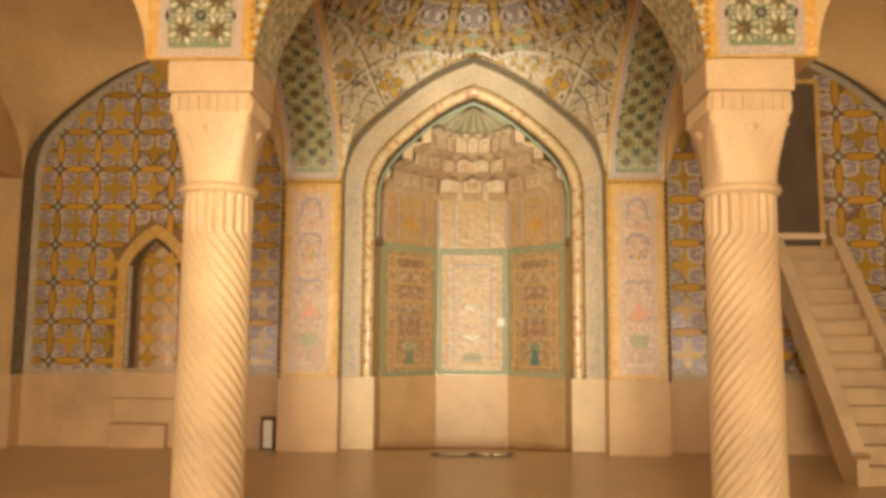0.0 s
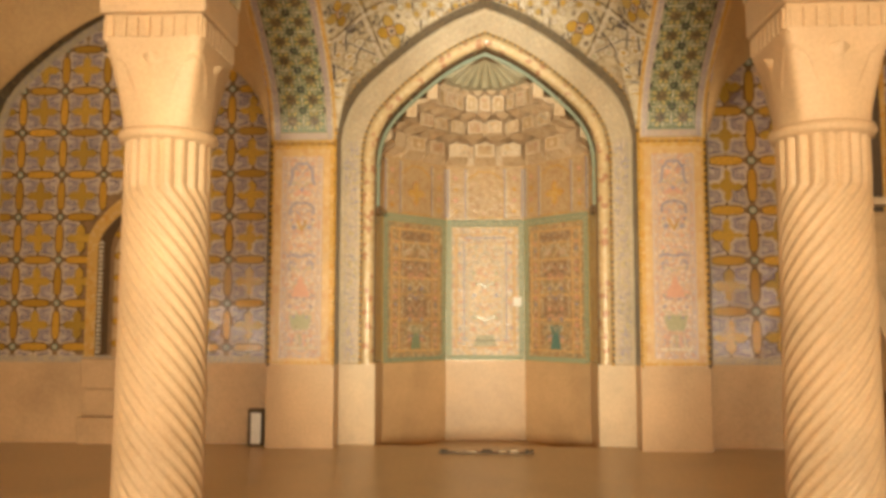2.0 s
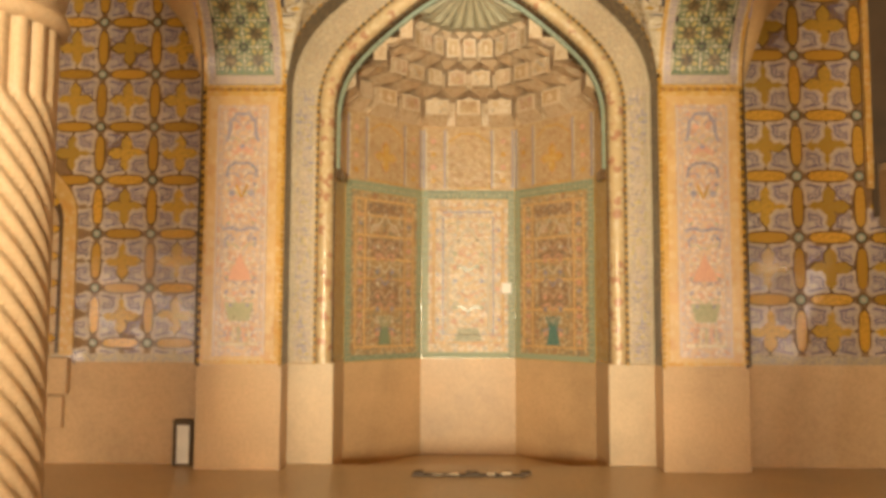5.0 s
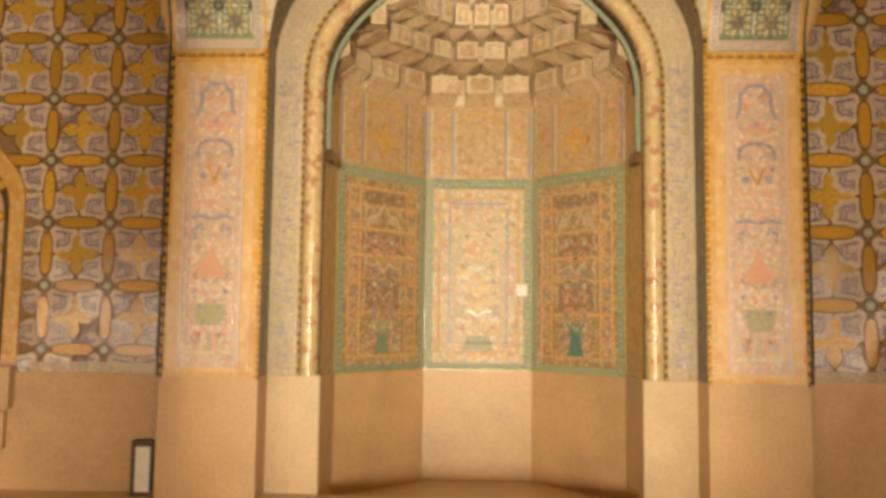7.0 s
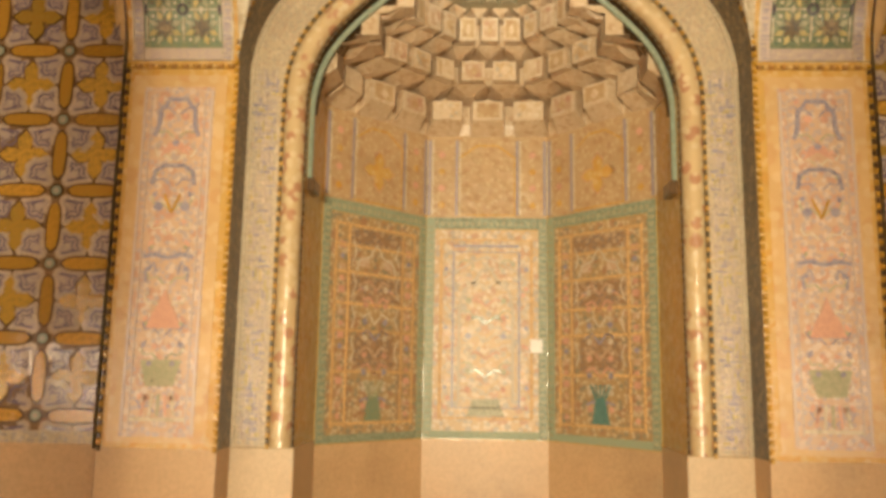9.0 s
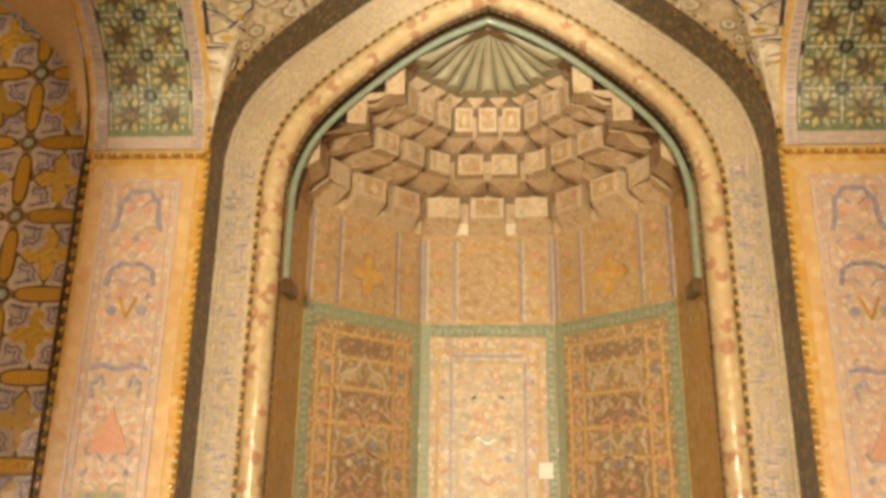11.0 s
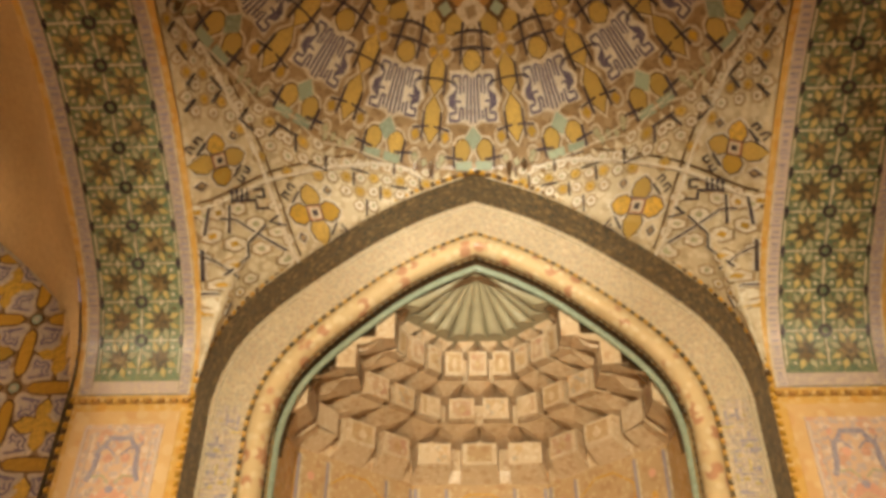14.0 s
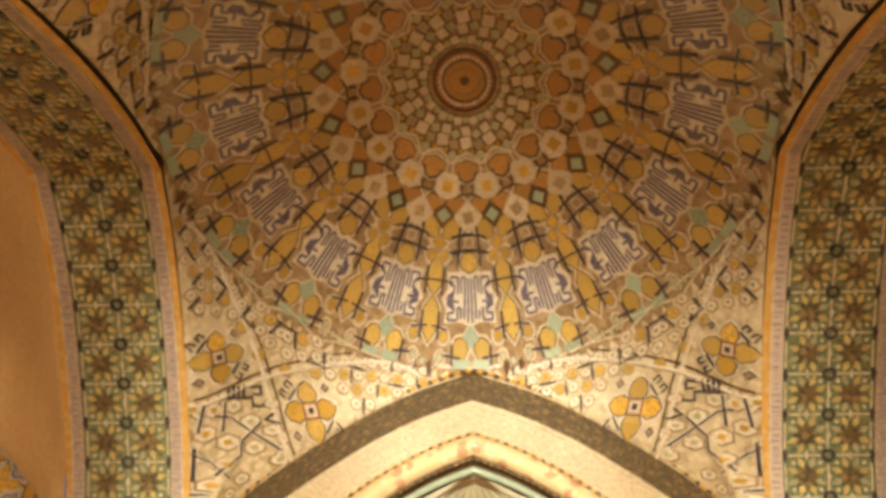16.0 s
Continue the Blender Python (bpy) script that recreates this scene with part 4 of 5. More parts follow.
bm = bmesh.new()
OLD_R, NEW_R = (0.60, 0.735, 0.878), (0.655, 0.80, 0.915)
for q in range(16):
    fm = polar(math.pi / 2 + q * math.pi / 8)
    # rosette of little squares about the crown
    for a, r, m, k in ((0, 0.148, SAG, 0.014), (0.5, 0.154, PALE, 0.017), (0, 0.192, PALE, 0.019), (0.5, 0.205, SAG, 0.017), (0.0, 0.236, PALE, 0.023),
                       (0.5, 0.246, GRD, 0.019), (0.5, 0.285, SAG, 0.017), (0.22, 0.268, OLI, 0.011), (-0.22, 0.268, OLI, 0.011)):
        tile_on(bm, fm, a, r, SQUARE, k, m, 0.25 if m != SAG else 0.6, BRO, 0.006)
    for sg in (-1, 1):
        bar_on(bm, fm, [(0, 0.272), (sg * 0.30, 0.292), (sg * 0.5, 0.318)], 0.009, PALE)
    # ring of orange tiles
    tile_on(bm, fm, 0, 0.342, SHIELD, 0.047, ORA, 0.0, BRO, 0.005, 0.85)
    bar_on(bm, fm, [(-0.27, 0.345), (-0.18, 0.374), (0.0, 0.386), (0.18, 0.374), (0.27, 0.345)], 0.008)
    # pale stars with an olive heart
    tile_on(bm, fm, 0.5, 0.402, STAR4, 0.056, PALE, 0.78, None, h=0.010)
    tile_on(bm, fm, 0.5, 0.402, SQUARE, 0.022, OLI, 0.0, GRD, 0.007, h=0.014)
    bar_on(bm, fm, [(-0.13, 0.395), (-0.13, 0.430)], 0.006, BRO)
    bar_on(bm, fm, [(0.13, 0.395), (0.13, 0.430)], 0.006, BRO)
    # green squares, each between four orange tiles, the outer two gold as if lit
    for da, r, turn in ((-0.23, 0.461, 0.78), (0.23, 0.461, -0.78), (0.20, 0.556, 0.78), (-0.20, 0.556, -0.78)):
        tile_on(bm, fm, 0.5 + da, r, LOZENGE, 0.047, ORA if r < 0.5 else YEL, turn, BRO, 0.005)
    tile_on(bm, fm, 0.5, 0.508, SQUARE, 0.030, BRO, 0.78, h=0.010)
    tile_on(bm, fm, 0.5, 0.508, SQUARE, 0.021, TEA, 0.78, SAG, 0.006, h=0.014)
    bar_on(bm, fm, [(-0.33, 0.445), (-0.12, 0.428), (0.12, 0.428), (0.33, 0.445)], 0.007, BRO)
    tile_on(bm, fm, 0, 0.512, STAR4, 0.054, PALE, 0.0, None, h=0.010)
    tile_on(bm, fm, 0, 0.512, SQUARE, 0.018, GRD, 0.3, None, h=0.014)
    # crossing dark bars and the tile held between them
    for sg in (-1, 1):
        bar_on(bm, fm, [(sg * 0.155, 0.545), (sg * 0.175, 0.685)], 0.009)
        cell_on(bm, fm, sg * 0.40, 0.652, 0.030, OLI)
    bar_on(bm, fm, [(-0.30, 0.585), (0.0, 0.572), (0.30, 0.585)], 0.008)
    bar_on(bm, fm, [(-0.32, 0.640), (0.0, 0.628), (0.32, 0.640)], 0.008)
    tile_on(bm, fm, 0.5, 0.608, STAR4, 0.040, GRD, 0.0, PALE, 0.008)
    tile_on(bm, fm, 0.5, 0.608, SQUARE, 0.014, OLI, 0.3, h=0.014)
    tile_on(bm, fm, 0, 0.603, SQUARE, 0.016, GRD, 0.0, PALE, 0.006)
    tile_on(bm, fm, 0, 0.672, SHIELD, 0.036, YEL, math.pi, BRO, 0.005)
    # plates of square script, drawn as bars
    rr = lambda r: float(np.interp(r, OLD_R, NEW_R))
    star = [(0, 0.652), (0.13, 0.645), (0.33, 0.648), (0.31, 0.70), (0.38, 0.735), (0.31, 0.775), (0.33, 0.828), (0.12, 0.820), (0, 0.838),
            (-0.12, 0.820), (-0.33, 0.828), (-0.31, 0.775), (-0.38, 0.735), (-0.31, 0.70), (-0.33, 0.648), (-0.13, 0.645)]
    plaque = bmesh.new()
    inlay(plaque, [(a, rr(r)) for a, r in star], fm, CRM, 0.007, PALE, 0.014)
    for sg in (-1, 1):
        for line in ([(0.022, 0.665), (0.026, 0.82)], [(0.066, 0.662), (0.075, 0.808)], [(0.066, 0.662), (0.120, 0.662), (0.120, 0.715), (0.165, 0.715), (0.165, 0.662), (0.275, 0.662)],
                     [(0.275, 0.662), (0.275, 0.688), (0.215, 0.688), (0.215, 0.715), (0.310, 0.735)], [(0.120, 0.738), (0.310, 0.738)],
                     [(0.310, 0.738), (0.215, 0.758), (0.215, 0.784), (0.285, 0.784), (0.285, 0.812), (0.165, 0.812), (0.165, 0.762), (0.120, 0.762), (0.120, 0.806)]):
            for p, w in zip(line, line[1:]):
                flat = abs(p[1] - w[1]) < 0.012
                ribbon(plaque, [(sg * p[0], rr(p[1])), (sg * w[0], rr(w[1]))], 0.009 if flat else 0.027, fm, VIO, 0.011)
    part("script_plate", plaque, D_MATS, dome)
    # yellow columns between the plates, held by crossing bars
    tile_on(bm, fm, 0.5, 0.722, LOZENGE, 0.046, YEL, 0.0, BRO, 0.005, 1.40)
    tile_on(bm, fm, 0.5, 0.862, LOZENGE, 0.048, YEL, 0.0, BRO, 0.005, 1.45)
    for sg in (-1, 1):
        bar_on(bm, fm, [(0.5 + sg * 0.125, 0.690), (0.5 + sg * 0.115, 0.785)], 0.009)
        bar_on(bm, fm, [(0.5 + sg * 0.105, 0.838), (0.5 + sg * 0.105, 0.925)], 0.009)
        cell_on(bm, fm, 0.5 + sg * 0.175, 0.912, 0.028, OLI)
        cell_on(bm, fm, 0.5 + sg * 0.15, 0.972, 0.022, SAG)
    bar_on(bm, fm, [(0.24, 0.742), (0.5, 0.735), (0.76, 0.742)], 0.007)
    bar_on(bm, fm, [(0.28, 0.893), (0.5, 0.882), (0.72, 0.893)], 0.007)
    # foot of the dome
    tile_on(bm, fm, 0, 0.912, STAR4, 0.036, TEA, 0.0, PALE, 0.005)
    for sg in (-1, 1):
        tile_on(bm, fm, sg * 0.125, 0.948, SHIELD, 0.033, YEL, sg * 0.5 + math.pi, BRO, 0.005)
        bar_on(bm, fm, [(sg * 0.225, 0.935), (sg * 0.215, 0.995)], 0.009)
        bar_on(bm, fm, [(sg * 0.12, 0.972), (sg * 0.32, 0.966)], 0.007)
        inlay(bm, [(sg * 0.02, 0.975), (sg * 0.20, 0.978), (sg * 0.19, 0.998), (sg * 0.02, 0.998)], fm, TEA, 0.007)
    for k in range(4):
        tile_on(bm, fm, 0.5 + (-0.12, -0.04, 0.04, 0.12)[k], 0.985 + 0.006 * (k % 2), SQUARE, 0.010, SAG, 0.5, BRO, 0.003)
full = polar(0.0)
for r, w, m in ((0.112, 0.012, BRO), (0.098, 0.012, RED), (0.083, 0.014, BRO), (0.062, 0.024, ORA)):
    n = 48
    ribbon(bm, [(16 * k / n, r) for k in range(n)], w, full, m, 0.012, True)
inlay(bm, [(16 * k / 24, 0.048) for k in range(24)], full, ORA, 0.010)
inlay(bm, [(16 * k / 12, 0.018) for k in range(12)], full, BRO, 0.014)
for q in range(32):
    tile_on(bm, full, q / 2, 0.0905, SQUARE, 0.006, PALE, 0.78, h=0.015)



# pendentives: flowers, strapwork and folded ribs
def pend_map(su, sv, swap, u0, z0):
    """A map on a pendentive: x along the wall, y upwards, about the point at u0 and height z0."""
    reach = PIER_IN if not swap else VH

    def fm(x, y, h):
        a = min(0.985, max(0.02, u0 + x / reach))
        z = z0 + y
        lo, hi = math.sqrt(1 - a * a), 1.0
        for _ in range(14):
            mid = (lo + hi) / 2
            p = vault_point(0, PIER_IN, VY, VH, DOME_TOP, *((a, mid) if not swap else (mid, a)))
            if p[2] > z:
                lo = mid
            else:
                hi = mid
        u, v = ((a, lo) if not swap else (lo, a))
        u, v = u * su, v * sv
        return dome_at(u, v) + dome_normal(u * 0.99, v * 0.99) * (h + 0.004)
    return fm


def rib(bm, pts, rad, mi):
    """A raised cord laid over the vault through points of the plan."""
    fine = []
    for (a, b), (c, d) in zip(pts, pts[1:]):
        n = max(2, int(math.hypot(c - a, d - b) / 0.04))
        fine += [(a + (c - a) * k / n, b + (d - b) * k / n) for k in range(n)]
    fine.append(pts[-1])
    P = [dome_at(u * 0.998, v * 0.998) for u, v in fine]
    N = [dome_normal(u * 0.985, v * 0.985) for u, v in fine]
    rows = []
    for i, p in enumerate(P):
        d = (P[min(i + 1, len(P) - 1)] - P[max(i - 1, 0)]).normalized()
        side = d.cross(N[i]).normalized()
        rows.append([p + side * rad * math.cos(t) + N[i] * rad * math.sin(t) for t in (0, 0.8, 1.57, 2.34, 3.14)])
    strip(bm, rows, mi)


PETAL = [(0.055, -0.055), (0.11, -0.085), (0.18, -0.06), (0.22, 0), (0.18, 0.06), (0.11, 0.085), (0.055, 0.055)]


def flower(fm, k, turn):
    """Four yellow petals about a pale square, with little square letters between them."""
    bm = bmesh.new()
    c, sn = math.cos(turn), math.sin(turn)
    spun = lambda u, v, h: fm(k * (c * u - sn * v), k * (sn * u + c * v), h)
    for q in range(4):
        petal = moved(PETAL, 0, 0, 1.0, q * math.pi / 2)
        ribbon(bm, petal, 0.034, spun, CRM, 0.003, True)
        inlay(bm, petal, spun, YEL if q % 2 else OLI, 0.010, INK, 0.008)
    inlay(bm, moved(SQUARE, 0, 0, 0.052), spun, PALE, 0.013, RED, 0.010)
    inlay(bm, moved(SQUARE, 0, 0, 0.022), spun, INK, 0.016)
    for q in range(4):
        block = lambda u, v, h: spun(*moved([(u, v)], 0, 0, 1.0, math.pi / 4 + q * math.pi / 2)[0], h)
        if q % 2:
            inlay(bm, moved(SQUARE, 0.225, 0, 0.036), block, INK, 0.010, CRM, 0.010)
            inlay(bm, moved(SQUARE, 0.225, 0, 0.016), block, GRD, 0.013)
        else:
            for line in ([(0.17, -0.055), (0.17, 0.055)], [(0.20, -0.06), (0.25, -0.06), (0.25, -0.02), (0.21, -0.02)], [(0.20, 0.06), (0.25, 0.06), (0.25, 0.02), (0.21, 0.02)]):
                ribbon(bm, line, 0.014, block, INK, 0.011)
    part("flower", bm, D_MATS, dome)


def strapwork(fm):
    """Black bars laced through pale six-sided cells, with a block of square letters above."""
    for x, y, k in ((-0.21, 0.12, 0.062), (-0.10, 0.11, 0.062), (0.02, 0.13, 0.060), (0.11, 0.01, 0.064), (-0.12, -0.05, 0.066), (-0.01, -0.12, 0.066),
                    (0.12, -0.17, 0.060), (-0.22, -0.08, 0.055), (-0.16, -0.21, 0.062), (-0.03, -0.27, 0.060), (-0.22, -0.33, 0.055), (-0.10, -0.40, 0.055), (0.20, -0.06, 0.05),
                    (-0.20, -0.46, 0.055), (-0.09, -0.52, 0.052), (-0.18, -0.60, 0.05), (0.06, -0.38, 0.05), (0.0, -0.47, 0.045), (0.22, -0.27, 0.05), (0.22, 0.13, 0.045)):
        inlay(bm, moved(disc_pts(k, 6), x, y, 1.0, 0.5), fm, CRM, 0.007, GRD, 0.010)
        inlay(bm, moved(SQUARE, x, y, k * 0.36, 0.3), fm, SAG if x > 0 else OLI, 0.010, PALE, 0.006)
    for line in ([(-0.25, 0.045), (0.0, 0.055), (0.10, -0.05), (0.22, -0.20)], [(-0.16, -0.04), (-0.16, 0.15)], [(-0.035, -0.04), (-0.035, 0.16)],
                 [(0.16, 0.0), (0.05, -0.12), (0.05, -0.22), (-0.08, -0.34)], [(-0.16, -0.14), (-0.15, -0.36)], [(-0.24, -0.25), (-0.08, -0.26)], [(-0.21, -0.16), (-0.02, -0.36)],
                 [(-0.22, -0.52), (-0.12, -0.46), (-0.06, -0.54), (-0.10, -0.62)]):
        ribbon(bm, line, 0.030, fm, CRM, 0.0085)
        ribbon(bm, line, 0.013, fm, INK, 0.014)
    for k in range(4):
        ribbon(bm, [(-0.02 + 0.032 * k, 0.19), (-0.02 + 0.032 * k, 0.27)], 0.015, fm, INK, 0.013)
    ribbon(bm, [(-0.03, 0.185), (0.13, 0.185), (0.13, 0.12), (0.19, 0.12)], 0.015, fm, INK, 0.013)
    ribbon(bm, [(0.12, 0.26), (0.18, 0.26), (0.18, 0.20), (0.13, 0.21)], 0.015, fm, INK, 0.013)
    ribbon(bm, [(0.22, 0.06), (0.18, 0.02), (0.24, -0.02)], 0.015, fm, INK, 0.013)


for su in (-1, 1):
    for sv in (-1, 1):
        for swap in (False, True):
            flower(pend_map(su, sv, swap, 0.625, 5.31), 0.88, -0.6 if swap else -0.35)
            if swap:
                corner = pend_map(su, sv, True, 0.815, 4.97)
                strapwork(lambda x, y, h: corner(*moved([(x + 0.03, y + 0.05)], 0, 0, 1.0, 0.72)[0], h))
            a = 0.20
            row = 0
            while a < 0.97:
                z = arch_z(a, SPRING, CROWN) + 0.05 + 0.05 * (row % 2)
                k = row
                while z < 5.80:
                    free = math.hypot((a - 0.625) * 1.93, z - 5.31) > 0.25
                    here = pend_map(su, sv, swap, a, z)
                    p = here(0, 0, 0)
                    along, across = abs(p.x) / PIER_IN, abs(p.y - VY) / VH
                    if free and a < 0.74 and (along < across) != swap:
                        high = z > 5.38
                        inlay(bm, disc_pts(0.050, 6), here, CRM if k % 3 else (YEL if high else CRM), 0.007, GRD, 0.010)
                        inlay(bm, moved(SQUARE, 0, 0, 0.018, 0.3), here, (OLI, SAG, GRD)[k % 3], 0.010, PALE, 0.006)
                        if k % 4 == 1:
                            ribbon(bm, [(-0.052, -0.055), (-0.052, 0.055)], 0.013, here, INK, 0.013)
                        if k % 5 == 2:
                            ribbon(bm, [(-0.06, 0.052), (0.07, 0.052)], 0.011, here, INK, 0.013)
                    k += 1
                    z += 0.105
                a += 0.052
                row += 1
            turn = lambda pts: [((a, b) if not swap else (b, a)) for a, b in pts]
            for r in ([(1.0, 0.69), (0.80, 0.785), (0.494, 0.895), (0.22, 0.985)], [(1.0, 0.26), (0.86, 0.50), (0.62, 0.80), (0.34, 0.945)]):
                pts = [(u * su, v * sv) for u, v in turn(r)]
                heavy = r[1][0] == 0.80
                rib(bm, pts, 0.018 if heavy else 0.010, CRM if heavy else PALE)
                if heavy:
                    rib(bm, [(u * 0.985, v * 0.985) for u, v in pts[:3]], 0.010, BRO)
tagged(part("mosaic", bm, D_MATS, dome), kind="stuff")

bead_row(bpy.data.objects["arch_3"], [(x, ARCH_F - 0.004, z + 0.03) for x, z in arch_curve(COL_X - CAP, SPRING, CROWN)], 0.05, ["yellow", "cream"], 1.1)
# edge of the great arch on the dome side
bead_row(dome, [(x, -0.055, z + 0.03) for x, z in arch_curve(PIER_IN, SPRING, CROWN)], 0.045, ["yellow", "brown"], 1.05)

# ---- niche of the mihrab: panels, frieze, stalactites ----
SEG = [((JIN, 1.07), (0.6, 2.02)), ((0.6, 2.02), (-0.6, 2.02)), ((-0.6, 2.02), (-JIN, 1.07))]


def seg_map(k):
    (x0, y0), (x1, y1) = SEG[k]
    L = math.hypot(x1 - x0, y1 - y0)
    dx, dy = (x1 - x0) / L, (y1 - y0) / L
    nx, ny = dy, -dx
    if ny > 0:
        nx, ny = -nx, -ny
    mx, my = (x0 + x1) / 2, (y0 + y1) / 2
    return (lambda u, v, h: (mx - dx * u + nx * h, my - dy * u + ny * h, v)), L / 2


for k in range(3):
    fm, w = seg_map(k)
    bm = bmesh.new()
    plate(bm, rect(-w + 0.09, w - 0.09, 1.08, 3.02), fm, 0.006, 0)
    part("niche_panel", bm, "floral" if k == 1 else "floral_dark", mihrab, "floral tile panel of the niche")
    bm = bmesh.new()
    for r in (rect(-w + 0.01, -w + 0.09, 1.01, 3.14), rect(w - 0.09, w - 0.01, 1.01, 3.14), rect(-w + 0.09, w - 0.09, 1.01, 1.08), rect(-w + 0.09, w - 0.09, 3.03, 3.14)):
        plate(bm, r, fm, 0.014, 0)
    for u in (-w + 0.05, w - 0.05):
        for j in range(34):
            plate(bm, rect(u - 0.026, u + 0.026, 1.05 + 0.060 * j, 1.078 + 0.060 * j), fm, 0.020, 1)
    for j in range(int(2 * w / 0.06) - 2):
        plate(bm, rect(-w + 0.09 + 0.06 * j, -w + 0.125 + 0.06 * j, 3.06, 3.10), fm, 0.020, 1)
    part("green_border", bm, ["teal_satin", "sage"], mihrab, "grey-green border with small blocks")
    bm = bmesh.new()
    inner = w - 0.16
    if k == 1:
        ribbon(bm, rect(-inner, inner, 1.20, 2.92), 0.035, fm, 0, 0.012, True)
        ribbon(bm, rect(-inner + 0.12, inner - 0.12, 1.30, 2.80), 0.022, fm, 3, 0.012, True)
        ogee = [(-0.26, 1.35), (-0.26, 2.25), (-0.22, 2.42), (-0.12, 2.50), (-0.06, 2.60), (0, 2.68), (0.06, 2.60), (0.12, 2.50), (0.22, 2.42), (0.26, 2.25), (0.26, 1.35)]
        ribbon(bm, ogee, 0.028, fm, 1, 0.012)
        ribbon(bm, [(-0.32, 2.86), (0.32, 2.86)], 0.022, fm, 3, 0.013)
        for sg in (-1, 1):
            for j in range(7):
                z = 1.42 + 0.17 * j
                ribbon(bm, [(0, z), (sg * 0.09, z + 0.07), (sg * 0.17, z + 0.04)], 0.020, fm, (1, 4, 2)[j % 3], 0.012)
                inlay(bm, moved(disc_pts(0.030, 8), sg * 0.17, z + 0.05), fm, (2, 5, 1, 3)[j % 4], 0.013)
            for j in range(9):
                inlay(bm, moved(disc_pts(0.022, 8), sg * (inner - 0.05), 1.30 + 0.19 * j), fm, (2, 3, 1)[j % 3], 0.012)
        inlay(bm, [(-0.18, 1.22), (0.18, 1.22), (0.12, 1.38), (-0.12, 1.38)], fm, 5, 0.012)
        # vines that curl over the whole field
        for sg in (-1, 1):
            for j in range(9):
                z = 1.34 + 0.165 * j
                curl = [(sg * (0.20 + 0.075 * math.cos(0.7 * q)), z + 0.06 * math.sin(0.7 * q)) for q in range(7)]
                ribbon(bm, curl, 0.014, fm, (1, 6, 5)[j % 3], 0.0095)
                inlay(bm, moved(disc_pts(0.024, 6), sg * 0.36, z + 0.05), fm, (2, 6, 1)[j % 3], 0.0105)
                ribbon(bm, [(sg * 0.30, z - 0.04), (sg * 0.40, z), (sg * 0.32, z + 0.05)], 0.014, fm, (6, 1)[j % 2], 0.0098)
        ribbon(bm, [(-0.40, 2.50), (-0.28, 2.62), (0, 2.76), (0.28, 2.62), (0.40, 2.50)], 0.018, fm, 1, 0.0115)
    else:
        for z in (1.17, 1.62, 1.98, 2.22, 2.50, 2.74, 2.93):
            ribbon(bm, [(-inner, z), (inner, z)], 0.026, fm, 0, 0.012)
        for u in (-inner, -inner + 0.15, inner - 0.15, inner):
            ribbon(bm, [(u, 1.14), (u, 2.95)], 0.026, fm, 0, 0.012)
        for j in range(8):
            z = 1.24 + 0.2 * j
            for sg in (-1, 1):
                inlay(bm, moved(disc_pts(0.026, 7), sg * (inner - 0.075), z), fm, (2, 6, 2, 3)[j % 4], 0.012)
                inlay(bm, rect(sg * (inner - 0.075) - 0.035, sg * (inner - 0.075) + 0.035, z + 0.07, z + 0.13), fm, (6, 2)[j % 2], 0.011)
        top = [(-0.24, 2.52), (-0.20, 2.62), (-0.08, 2.66), (0, 2.78), (0.08, 2.66), (0.20, 2.62), (0.24, 2.52)]
        ribbon(bm, top, 0.024, fm, 1, 0.013)
        for sg in (-1, 1):
            for j in range(8):
                z = 1.30 + 0.15 * j
                ribbon(bm, [(0, z), (sg * 0.08, z + 0.09), (sg * 0.16, z + 0.06)], 0.022, fm, (3, 1, 2, 6)[j % 4], 0.012)
                inlay(bm, moved(disc_pts(0.030, 7), sg * 0.12, z + 0.02), fm, (2, 1, 3)[j % 3], 0.013)
            inlay(bm, rect(sg * 0.14 - 0.05, sg * 0.14 + 0.05, 2.56, 2.66), fm, 6, 0.012)
        # dark fields between the frames, and a blue-green vase
        for u0, u1, z0, z1 in ((-inner + 0.19, inner - 0.19, 2.765, 2.905), (-inner + 0.19, inner - 0.19, 2.25, 2.47), (-0.24, 0.24, 1.66, 1.95),
                               (-inner + 0.165, -inner + 0.185, 1.2, 2.9), (inner - 0.185, inner - 0.165, 1.2, 2.9)):
            plate(bm, rect(u0, u1, z0, z1), fm, 0.0085, 7)
        for sg in (-1, 1):
            for j in range(4):
                ribbon(bm, [(sg * 0.28, 1.70 + 0.30 * j), (sg * 0.24, 1.80 + 0.30 * j), (sg * 0.28, 1.90 + 0.30 * j)], 0.016, fm, 1, 0.0125)
                ribbon(bm, [(sg * (0.30 - 0.04 * j), 2.28 + 0.03 * j), (sg * 0.10, 2.40 - 0.01 * j)], 0.016, fm, (1, 0, 2, 3)[j], 0.0105 + 0.0004 * j)
        inlay(bm, [(-0.10, 1.19), (0.10, 1.19), (0.05, 1.42), (-0.05, 1.42)], fm, 8 if k == 0 else 4, 0.014)
        for q in range(-2, 3):
            ribbon(bm, [(0.025 * q, 1.40), (0.055 * q, 1.54)], 0.016, fm, 8 if k == 0 else 5, 0.015 + 0.0002 * q)
    part("niche_motif", bm, ["line", "wheat_d", "rose", "ink_blue", "green", "sage", "rose_wash", "umber", "turquoise"], mihrab, "painted frames, vases and flowers")
    # frieze above the green border
    bm = bmesh.new()
    plate(bm, rect(-w + 0.01, w - 0.01, 3.14, 3.98), fm, 0.006, 0)
    part("frieze_panel", bm, "frieze", mihrab, "buff painted frieze")
